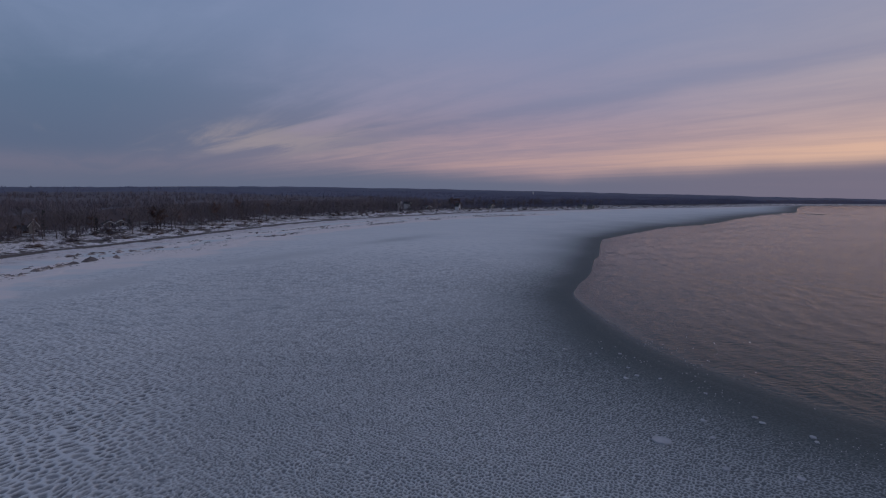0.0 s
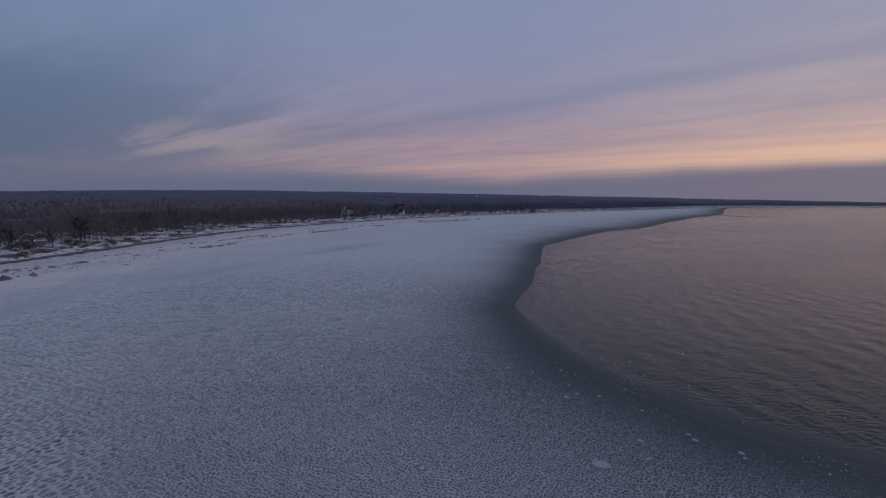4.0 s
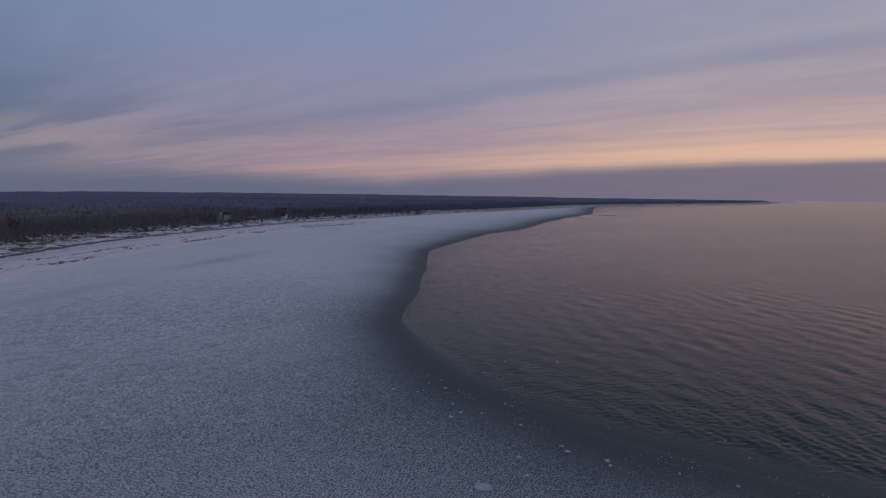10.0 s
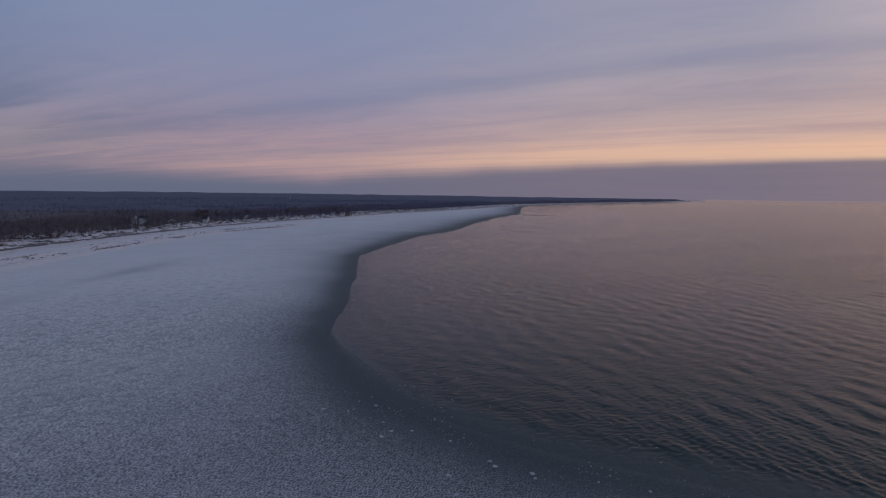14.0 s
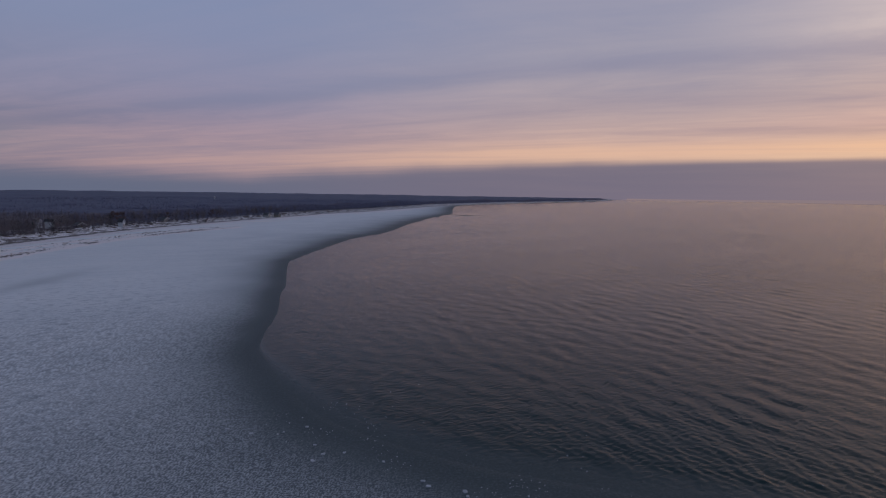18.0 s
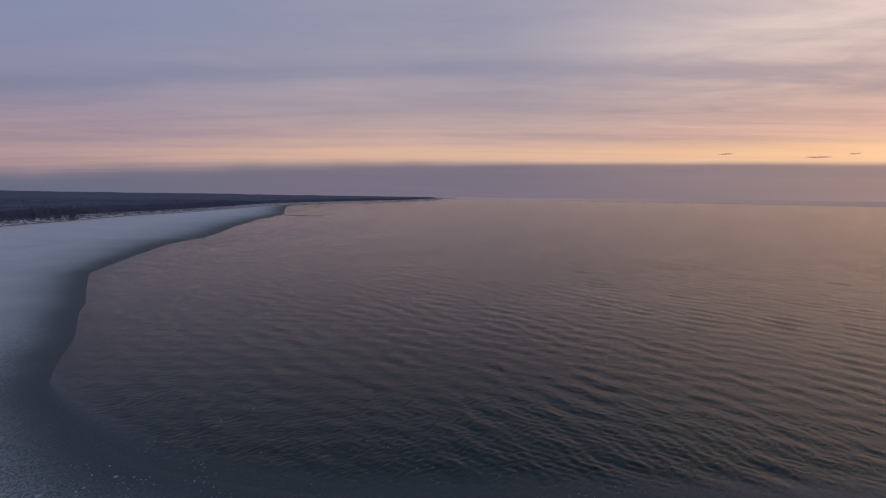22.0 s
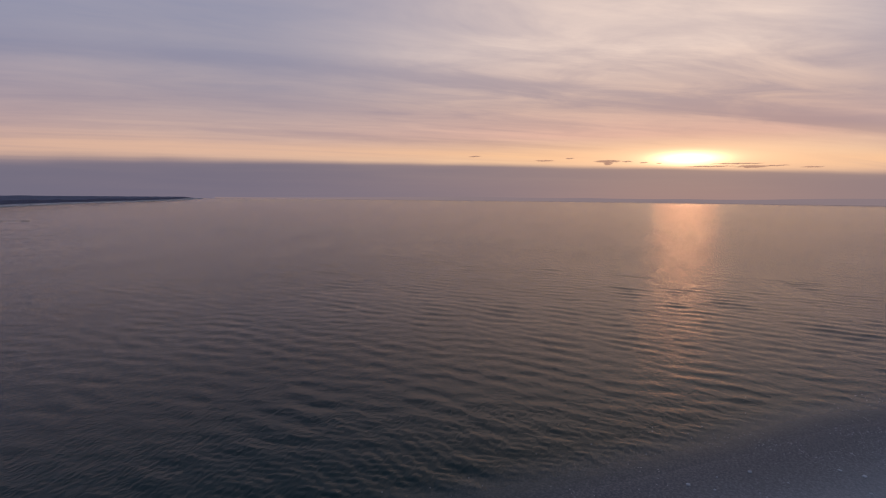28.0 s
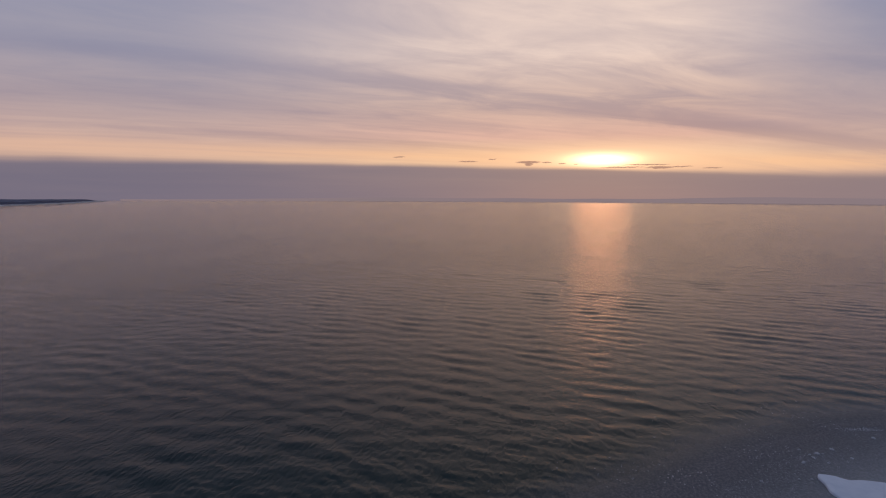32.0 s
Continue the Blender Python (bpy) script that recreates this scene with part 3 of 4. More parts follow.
# ---------------------------------------------------------------- shelf ice
def build_ice():
    az = np.concatenate([np.arange(-180, -60, 3.0), np.arange(-60, -46, 0.28), np.arange(-46, 60, 0.13), np.arange(60, 140, 0.28), np.arange(140, 181, 2.0)])
    az[-1] = 180
    r = [0.2]
    while r[-1] < 4950:
        r.append(r[-1] + 0.5 if r[-1] < 38 else r[-1] * ( 1.0025 if r[-1] < 130 else 1.0045 if r[-1] < 330 else 1.02 if r[-1] < 2000 else 1.05))
    x, y = polar(az, np.array(r), (0, 0))
    p = np.stack([x.ravel(), y.ravel()], -1)
    d = edge_ragged(p[:, 0], p[:, 1], grid_distance(x, y, EDGE).ravel())
    s = grid_distance(x, y, SHORE).ravel()
    px, py = p[:, 0], p[:, 1]
    dist = np.hypot(px, py)
    wx = px + (soft_noise(px, py, 2.4, 7) - 0.5) * 0.8 + (soft_noise(px, py, 0.7, 17) - 0.5) * 0.3
    wy = py + (soft_noise(px, py, 2.4, 8) - 0.5) * 0.8 + (soft_noise(px, py, 0.7, 18) - 0.5) * 0.3
    ha = radians(HOLLOWS)
    along, across = wx * math.cos(ha) + wy * math.sin(ha), wy * math.cos(ha) - wx * math.sin(ha)
    a1, a2 = cells(along * 0.62, across, 0.72)          # drawn-out puddled hollows by the shore
    b1, b2 = cells(along * 0.78, across, 0.36)          # a close net of frozen rims further out
    big = sstep(a2 - a1, 0.20, 0.36) * sstep(a1, 0.95, 0.55) * (0.55 + 0.45 * hash2(np.floor(wx / 1.1), np.floor(wy / 0.9), 5))
    net = 0.82 * sstep(b2 - b1, 0.10, 0.32)
    near_shore = sstep(px + 0.28 * py + (soft_noise(px, py, 18, 6) - 0.5) * 14, 6, -30)
    pit = big * near_shore + net * (1 - near_shore)
    hollows = sstep(dist, 70, 120) * (1 - 0.75 * sstep(dist, 180, 300)) * sstep(d, 16, 40)
    pit *= 1 - 0.45 * sstep(dist, 70, 130) - 0.55 * sstep(dist, 130, 240)
    pit *= 1 - 0.7 * sstep(py, 25, -5)
    around = np.degrees(np.arctan2(px, py))
    around = around + (soft_noise(px, py, 9, 51) - 0.5) * 6
    pit *= sstep(around, -58, -45) * sstep(around, 138, 118) * sstep(dist, 8, 34)
    pit *= sstep(-s, 34, 60)
    reach = 25 + 4 * sstep(py, 110, 60) + 34 * sstep(py, 230, 520) + 17 * sstep(py, 30, -10)
    thick = 1 - np.exp(-np.maximum(d, 0) / reach)
    # a pale wind-packed apron lakeward of the southern ridge
    rd = grid_distance(x, y, RIDGE).ravel()
    lobes = 13 * (soft_noise(px, py, 16, 61) - 0.5) + 6 * (soft_noise(px, py, 5, 62) - 0.5)
    apron = 0.8 * sstep(-rd + lobes, 15, 10) * sstep(rd, 6, -1) * sstep(py, 300, 170) * sstep(py, 60, 75)
    pit *= 1 - apron
    hollows *= 1 - apron
    # lenses of smooth bare ice lakeward of the ridge
    lens = np.zeros_like(px)
    for cx, cy, turn, la, lb in ((-56, 190, 62, 42, 9), (-82, 128, 80, 30, 8), (-22, 262, 60, 40, 8)):
        ca, sa = math.cos(radians(turn)), math.sin(radians(turn))
        u, w = (px - cx) * ca + (py - cy) * sa, -(px - cx) * sa + (py - cy) * ca
        lens = np.maximum(lens, np.exp(-((u / la) ** 2 + (w / lb) ** 2) * (0.7 + 0.6 * soft_noise(px, py, 12, 33))))
    thick *= 1 - 0.38 * lens
    pit *= 1 - 0.85 * lens
    hollows *= 1 - lens
    z = 0.06 * sstep(d, -3, 6) - 0.16 * (1 - sstep(d, -2.5, 0.5)) + 0.10 * thick - 0.20 * pit * thick
    # the pushed-up ridge and the level lagoon ice between it and the beach
    v = np.stack([px, py, z], -1)
    keep = (d > -3.5) & (s < 4)
    ob = new("ice_shelf", mesh_from("ice_shelf", v, grid_faces(*x.shape, keep), ICE, {"thickness": thick, "pit": pit, "hollows": hollows * 0.6, "apron": apron, "frazil": sstep(py, 45, -5), "lagoon": sstep(-s, 56, 34), "beach": sstep(-s, 15, 3)}))
    return tagged(ob, "pitted grey-blue shelf ice thinning to dark wet edge", "ice", kind="structure")


build_ice()


# ---------------------------------------------------------------- land
SEG = np.diff(SHORE, axis=0)
LEN = np.concatenate([[0], np.cumsum(np.hypot(SEG[:, 0], SEG[:, 1]))])
S0 = LEN[np.argmin(np.hypot(SHORE[:, 0] + 130, SHORE[:, 1] - 190))]      # abreast of the start


def on_shore(s, v):
    """The place s metres along the shore from abreast of the start, v metres inland."""
    s = np.asarray(s, float) + S0
    v = np.asarray(v, float)
    x, y = np.interp(s, LEN, SHORE[:, 0]), np.interp(s, LEN, SHORE[:, 1])
    w = 25.0 + 0.5 * np.maximum(v, 0)
    tx = np.interp(s + w, LEN, SHORE[:, 0]) - np.interp(s - w, LEN, SHORE[:, 0])
    ty = np.interp(s + w, LEN, SHORE[:, 1]) - np.interp(s - w, LEN, SHORE[:, 1])
    n = np.hypot(tx, ty)
    return x - ty / n * v, y + tx / n * v


def land_height(x, y, v):
    dune = soft_noise(x, y, 17, 11) * 1.6 + soft_noise(x, y, 6, 12) * 0.7
    return -0.5 + 1.0 * sstep(v, -6, 9) + 0.4 * sstep(v, 8, 13) + (0.5 + 0.6 * dune) * sstep(v, 12, 30) + 1.2 * sstep(v, 30, 80)


def inland_fall(s, v):
    """The country behind the southern beach falls away gently."""
    return 37 * sstep(v, 450, 2800) * sstep(s, 1900, 800)


def build_land():
    s = np.concatenate([np.linspace(-4300, -300, 30), np.arange(-290, 1500, 5.0), np.linspace(1510, LEN[-1] - S0 - 5, 120)])
    v = np.concatenate([np.arange(-8, 60, 2.5), [66, 75, 90, 120, 200, 400, 800, 1600, 3000, 4200]])
    S, V = np.meshgrid(s, v, indexing="ij")
    x, y = on_shore(S, V)
    z = land_height(x, y, V) - inland_fall(S, V)
    p = np.stack([x, y, z], -1).reshape(-1, 3)
    f = grid_faces(*S.shape)
    ob = new("ground", mesh_from("ground", p, f[:, ::-1], LAND, {"inland": V.ravel()}))
    return tagged(ob, "snow-covered sandy beach and low dunes with dead grass", "ground", kind="structure")


build_land()


def build_canopy():
    """The unbroken roof of the woods behind the front trees."""
    s = np.concatenate([np.linspace(-1500, -300, 20), np.arange(-290, 1500, 9.0), np.arange(1500, LEN[-1] - S0 - 5, 24.0)])
    v = np.concatenate([[62], 66 * 1.055 ** np.arange(0, 76)])
    S, V = np.meshgrid(s, v, indexing="ij")
    x, y = on_shore(S, V)
    end = LEN[-1] - S0
    z = 9.5 + 3.2 * soft_noise(x, y, 11, 21) + 2.6 * soft_noise(x, y, 45, 22) + 5.0 * (soft_noise(x, y, 420, 23) - 0.4) * sstep(V, 300, 1200) + 2.5 * (soft_noise(x, y, 170, 25) - 0.5) + 7.0 * (soft_noise(x, y, 120, 26) - 0.5) * sstep(V, 700, 1500)
    z = np.where(V < 63, 2.0, z)
    z = z * (1 - 0.65 * sstep(S, end - 500, end)) * (1 - 0.22 * sstep(S, 350, -50))
    z = z - inland_fall(S, V)
    p = np.stack([x, y, z], -1).reshape(-1, 3)
    reach = np.hypot(x, y)
    # beyond this reach the roof wears the colour with haze painted in
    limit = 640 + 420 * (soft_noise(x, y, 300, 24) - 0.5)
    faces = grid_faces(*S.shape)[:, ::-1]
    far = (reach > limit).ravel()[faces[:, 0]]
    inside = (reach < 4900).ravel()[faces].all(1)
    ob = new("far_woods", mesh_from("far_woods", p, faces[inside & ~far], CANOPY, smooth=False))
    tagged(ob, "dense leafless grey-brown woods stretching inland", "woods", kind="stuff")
    ob = new("wooded_hills", mesh_from("wooded_hills", p, faces[inside & far], HAZE_HILLS, smooth=False))
    return tagged(ob, "distant woods along the coast, coloured haze-blue", "woods", kind="stuff")


build_canopy()


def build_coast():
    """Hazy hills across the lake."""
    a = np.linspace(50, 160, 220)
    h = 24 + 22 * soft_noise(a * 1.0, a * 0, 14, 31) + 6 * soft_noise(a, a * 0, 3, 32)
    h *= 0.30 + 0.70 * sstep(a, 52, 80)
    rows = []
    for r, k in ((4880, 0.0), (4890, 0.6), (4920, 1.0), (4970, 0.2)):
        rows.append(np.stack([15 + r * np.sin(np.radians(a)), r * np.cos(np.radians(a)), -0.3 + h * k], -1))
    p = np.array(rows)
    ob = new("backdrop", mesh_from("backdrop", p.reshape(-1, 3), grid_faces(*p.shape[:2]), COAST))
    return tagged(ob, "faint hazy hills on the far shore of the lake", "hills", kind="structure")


build_coast()


# ---------------------------------------------------------------- pushed ice along the shore
RSEG = np.diff(RIDGE, axis=0)
RLEN = np.concatenate([[0], np.cumsum(np.hypot(RSEG[:, 0], RSEG[:, 1]))])


def on_ridge(s, v):
    x, y = np.interp(s, RLEN, RIDGE[:, 0]), np.interp(s, RLEN, RIDGE[:, 1])
    tx = np.interp(s + 6, RLEN, RIDGE[:, 0]) - np.interp(s - 6, RLEN, RIDGE[:, 0])
    ty = np.interp(s + 6, RLEN, RIDGE[:, 1]) - np.interp(s - 6, RLEN, RIDGE[:, 1])
    n = np.hypot(tx, ty)
    return x - ty / n * v, y + tx / n * v


def build_ridge(s0, s1, out, height, width, key):
    s = np.arange(s0, s1, 0.9)
    v = np.linspace(-1, 1, 26) * width * 3.2 + out
    S, V = np.meshgrid(s, v, indexing="ij")
    x, y = on_ridge(S, V)
    d1, d2 = cells(x + key, y, 1.5)
    lump = 0.2 + 0.8 * soft_noise(x, y, 5, 41 + key) ** 2 + 0.4 * soft_noise(x, y, 1.6, 42 + key) + 0.5 * sstep(0.6 - d1, 0, 0.5)
    broken = sstep(soft_noise(S, S * 0, 31, 45 + key), 0.15, 0.55)
    wave = 3.0 * (soft_noise(S, S * 0, 23, 43 + key) - 0.5)
    off = V - out - wave
    z = 0.12 + height * lump * broken * np.exp(-(off / width) ** 2) + 0.15 * lump * np.exp(-((off + width * 1.7) / (width * 0.6)) ** 2)
    rim = np.abs(V - out) + 5.0 * (soft_noise(x, y, 8, 46) - 0.5) + 2.0 * (soft_noise(x, y, 3, 47) - 0.5)
    z += 0.12 * sstep(rim, width * 2.3, width * 1.9)
    z -= 0.5 * sstep(rim, width * 2.1, width * 2.5)
    p = np.stack([x, y, z], -1).reshape(-1, 3)
    dirt = sstep(lump, 0.45, 0.95) * np.exp(-((off - 0.4) / (width * 0.62)) ** 2) * (0.25 + 0.75 * broken)
    ob = new("ice_ridge", mesh_from("ice_ridge", p, grid_faces(*S.shape)[:, ::-1], RIDGE_ICE, {"dirt": dirt.ravel()}))
    return tagged(ob, "long low ridge of pushed-up snowy ice", "ice ridge", kind="structure")


def ridge_look(N, i):
    b = N.noise(N.pos, 0.8, 5.0, 0.6)
    snow = N.mix(b, (0.80, 0.74, 0.74, 1), (0.95, 0.89, 0.88, 1))
    grit = N.mix(b, (0.08, 0.066, 0.06, 1), (0.20, 0.17, 0.15, 1))
    N.put(i["Base Color"], N.mix(N.math("MULTIPLY", attr(N, "dirt"), N.step(N.noise(N.pos, 0.9, 5.0, 0.7), 0.50, 0.62)), snow, grit))
    i["Roughness"].default_value = 0.85
    bump(N, i, b, 0.6, 0.2)


RIDGE_ICE = material("ridge_ice", ridge_look)
build_ridge(4, RLEN[-1] - 4, 0.0, 0.95, 3.4, 0)
build_ridge(150, RLEN[-1] - 20, 17.0, 0.40, 2.2, 7)


def lump_mesh(name, seed, sx, sy, sz, mat, sharp=1.0, sub=3):
    """A hummock: a dome with a broken, tilted top and a flat underside."""
    bm = bmesh.new()
    bmesh.ops.create_icosphere(bm, subdivisions=sub, radius=1)
    o = Vector((seed * 7.3, seed * 3.1, 0))
    for v in bm.verts:
        n = noise.noise(v.co * 1.6 + o) * 0.35 + noise.noise(v.co * 4.2 + o) * 0.14
        q = v.co * (1 + n * sharp)
        q.z = max(q.z, -0.12)
        taper = 1 - 0.62 * max(q.z, 0) ** 0.8
        v.co = Vector((q.x * sx * taper, q.y * sy * taper, q.z * sz))
    me = bpy.data.meshes.new(name)
    bm.to_mesh(me)
    bm.free()
    me.materials.append(mat)
    return me


rng = random.Random(11)
MOUNDS = [lump_mesh("ice_mound", k, 3.0, 1.8, 1.25, SLATE, 1.4) for k in range(4)]
HUMMOCKS = [lump_mesh("ice_hummock", k + 9, 2.6, 1.1, 0.42, SLATE, 1.7, 2) for k in range(5)]
PALE = [lump_mesh("snowy_hummock", k + 19, 2.5, 1.3, 0.42, SNOW, 1.2, 2) for k in range(4)]


def set_down(meshes, name, x, y, z, size, label, category, group):
    ob = new(name, rng.choice(meshes))
    m = pose(x, y, z, 0, 0, math.degrees(math.atan2(1, 0.4)) + rng.uniform(-25, 25))
    ob.matrix_world = m @ Matrix.Diagonal((size * rng.uniform(0.8, 1.25), size * rng.uniform(0.8, 1.2), size * rng.uniform(0.75, 1.2), 1))
    return tagged(ob, label, category, group)


for s, v, k in ((82, 0, 0.4), (88, 0.2, 0.5), (93, 0.3, 0.6), (98, 0.5, 0.45), (102, 0, 0.8), (108, 0.2, 1.1), (112, 0.1, 0.6), (116, -0.3, 0.8), (121, 0.4, 0.45), (126, 0, 0.65), (130, 0.2, 0.4), (134, 0.5, 0.55), (138, -0.6, 0.5), (146, 0.2, 0.45)):
    x, y = on_ridge(s, v)
    set_down(MOUNDS, "ice_mound", x, y, 0.2, k, "dark sand-stained cone of spray ice on the shore ridge", "ice mound", "spray ice mounds along the ridge")
s = 40.0
while s < RLEN[-1] - 20:
    s += rng.uniform(0.8, 2.6) * (1 + max(s - 150, 0) / 260) if noise.noise((s * 0.06, 3.0, 0)) > -0.12 else rng.uniform(4, 9)
    x, y = on_ridge(s, rng.gauss(0.5, 1.6))
    k = rng.uniform(0.3, 0.75)
    if rng.random() < 0.55:
        set_down(HUMMOCKS, "ice_hummock", x, y, 0.3, k, "brown sand-stained lump of broken ridge ice", "ice hummock", "dirty hummocks along the ridge")
    else:
        set_down(PALE, "snowy_hummock", x, y, 0.25, k, "snow-covered lump of broken ridge ice", "ice hummock", "snowy hummocks along the ridge")
# a second, broken line of rubble between ridge and beach
s = 150.0
while s < RLEN[-1] - 30:
    s += rng.uniform(1.5, 6) if noise.noise((s * 0.04, 9.0, 0)) > 0 else rng.uniform(8, 20)
    x, y = on_ridge(s, 17 + rng.gauss(0, 1.6))
    set_down(HUMMOCKS, "ice_hummock", x, y, 0.12, rng.uniform(0.3, 0.75), "brown sand-stained lump of broken ridge ice", "ice hummock", "dirty hummocks along the ridge")


def build_rubble():
    """Broken blocks and grit heaped on the ridges, too many to count."""
    r = np.random.RandomState(8)
    verts, faces = [], []
    for out, spread, n, seed in ((0.4, 1.7, 2400, 2.0), (17.0, 1.6, 900, 6.0), (8.0, 4.5, 300, 9.0)):
        for _ in range(n):
            s = r.uniform(50, RLEN[-1] - 15)
            if noise.noise((s * 0.045, seed, 0)) + 0.5 * noise.noise((s * 0.17, seed, 3)) < r.uniform(-0.25, 0.25):
                continue
            wave = 2.2 * noise.noise((s * 0.05, seed + 20, 0))
            x, y = on_ridge(s, out + wave + r.normal(0, spread))
            far = 1 + max(0, s - 200) / 400
            a, L, w, h = r.uniform(0.9, 1.7), r.uniform(0.5, 1.9) * far, r.uniform(0.15, 0.4) * far, r.uniform(0.06, 0.30) * far
            ca, sa = math.cos(a), math.sin(a)
            b = len(verts)
            for u, v, z in ((-L, -w, 0.1), (L, -w, 0.1), (L, w, 0.1), (-L, w, 0.1), (-L * 0.5, -w * 0.3, 0.3 + h), (L * 0.4, w * 0.2, 0.3 + h * r.uniform(0.6, 1.2))):
                verts.append((float(x) + u * ca - v * sa, float(y) + u * sa + v * ca, z))
            faces += [(b, b + 1, b + 5), (b, b + 5, b + 4), (b + 1, b + 2, b + 5), (b + 2, b + 3, b + 4), (b + 2, b + 4, b + 5), (b + 3, b, b + 4)]
    ob = new("ridge_rubble", mesh_from("ridge_rubble", verts, faces, RUBBLE, smooth=False))
    tagged(ob, "broken dirty ice blocks heaped along the shore ridges", "ice rubble", kind="stuff")


def rubble_look(N, i):
    r = N.add("ShaderNodeNewGeometry").outputs["Random Per Island"]
    b = N.noise(N.pos, 1.5, 4.0, 0.6)
    N.put(i["Base Color"], N.mix(N.step(N.math("ADD", r, N.math("MULTIPLY", b, 0.3)), 0.35, 0.95), (0.13, 0.112, 0.11, 1), (0.58, 0.53, 0.52, 1)))
    i["Roughness"].default_value = 0.9
    bump(N, i, b, 0.5, 0.1)


RUBBLE = material("dirty_ice_rubble", rubble_look)
build_rubble()


# ---------------------------------------------------------------- floes and slush
def plate_mesh(name, seed, mat, sides=9):
    """A small floe: an uneven flat plate with a raised, rounded rim."""
    r = random.Random(seed)
    bm = bmesh.new()
    ang = sorted((k + r.uniform(-0.3, 0.3)) / sides * 2 * math.pi for k in range(sides))
    rad = [r.uniform(0.75, 1.1) for _ in ang]
    rings = []
    for f, z in ((1.0, -0.05), (1.03, 0.05), (0.97, 0.11), (0.85, 0.10), (0.75, 0.07)):
        rings.append([bm.verts.new((math.cos(a) * q * f, math.sin(a) * q * f * 0.72, z + r.uniform(-0.012, 0.012))) for a, q in zip(ang, rad)])
    for a, b in zip(rings[:-1], rings[1:]):
        for k in range(sides):
            bm.faces.new((a[k], a[(k + 1) % sides], b[(k + 1) % sides], b[k]))
    bm.faces.new(rings[-1])
    me = bpy.data.meshes.new(name)
    bm.to_mesh(me)
    bm.free()
    me.materials.append(mat)
    return me


FLOES = [plate_mesh("ice_floe", k, FLOE) for k in range(7)]


def floe(x, y, size, label="frosted ice floe frozen into the grey slush"):
    ob = new("ice_floe", rng.choice(FLOES))
    ob.matrix_world = pose(x, y, 0.07 + 0.07 * size, 0, 0, rng.uniform(0, 360)) @ Matrix.Diagonal((size, size, 0.5 + size * 0.7, 1))
    return tagged(ob, label, "ice floe", "floes in the slush")


def bearing(az, r):
    return r * math.sin(radians(az)), r * math.cos(radians(az))


floe(*bearing(23.0, 57.7), 1.15, "pale flat ice floe, the largest in the slush")
for az, r, k in ((28.9, 54.4, 0.5), (34.9, 56.2, 0.42), (35.5, 67.0, 0.45), (27.6, 61.0, 0.35), (26.65, 65.2, 0.35), (10.9, 89.8, 0.4), (35.8, 66.0, 0.25), (19.3, 76.0, 0.4)):
    floe(*bearing(az, r), k)

EDGE_N = [Vector((b[1] - a[1], a[0] - b[0])).normalized() for a, b in zip(EDGE[:-1], EDGE[1:])]


def near_edge(lo, hi, k):
    """Places along the ice edge between two stations of the plan, k inside it."""
    i = rng.randrange(lo, hi)
    f = rng.random()
    p = EDGE[i] * (1 - f) + EDGE[i + 1] * f
    return p[0] - EDGE_N[i].x * k, p[1] - EDGE_N[i].y * k


for _ in range(50):
    x, y = near_edge(15, 60, abs(rng.gauss(0, 6)) + 1.5)
    floe(x, y, rng.choice((0.13, 0.17, 0.22, 0.28, 0.36)))
for _ in range(26):
    x, y = near_edge(8, 24, abs(rng.gauss(0, 9)) + 4)
    floe(x, y, rng.choice((0.18, 0.22, 0.3, 0.4)))


def build_slush():
    """Loose crumbs of ice too many to count."""
    verts, faces = [], []
    for _ in range(13000):
        x, y = near_edge(6, 62, rng.gauss(6, 8)) if rng.random() < 0.45 else near_edge(6, 24, rng.uniform(4, 34))
        if noise.noise((x * 0.11, y * 0.11, 5)) < rng.uniform(-0.1, 0.35):
            continue
        r, h = rng.uniform(0.04, 0.13), rng.uniform(0.02, 0.07)
        b = len(verts)
        a0 = rng.uniform(0, 6.28)
        for k in range(4):
            a = a0 + k * 1.57 + rng.uniform(-0.3, 0.3)
            verts.append((x + r * math.cos(a), y + r * math.sin(a), 0.03))
        verts.append((x + rng.uniform(-0.3, 0.3) * r, y, 0.06 + h))
        faces += [(b, b + 1, b + 4), (b + 1, b + 2, b + 4), (b + 2, b + 3, b + 4), (b + 3, b, b + 4)]
    ob = new("slush_crumbs", mesh_from("slush_crumbs", verts, faces, FLOE, smooth=False))
    tagged(ob, "loose pale crumbs of slush ice along the edge", "slush", kind="stuff")


build_slush()


def build_tongue():
    """A long thin tongue of drifting ice off the far end of the shelf."""
    line = curve_xy([(498, 800), (514, 780), (530, 758), (546, 736)], 12)
    rows = []
    for k, p in enumerate(line):
        w = 4.5 * math.sin(math.pi * min(1, 0.25 + 0.75 * k / len(line))) ** 0.8 + 0.4
        a = line[min(k + 1, len(line) - 1)] - line[max(k - 1, 0)]
        n = np.array([-a[1], a[0]]) / np.hypot(*a)
        wob = noise.noise((k * 0.7, 0, 0)) * 3
        rows.append([(*(p + n * (w * f + wob)), z) for f, z in ((-1.2, -0.3), (-1, 0.10), (0, 0.16), (1, 0.10), (1.2, -0.3))])
    P = np.array(rows)
    ob = new("ice_tongue", mesh_from("ice_tongue", P.reshape(-1, 3), grid_faces(*P.shape[:2])[:, ::-1], GREY_ICE))
    tagged(ob, "long thin tongue of grey drift ice on water", "drift ice")


build_tongue()


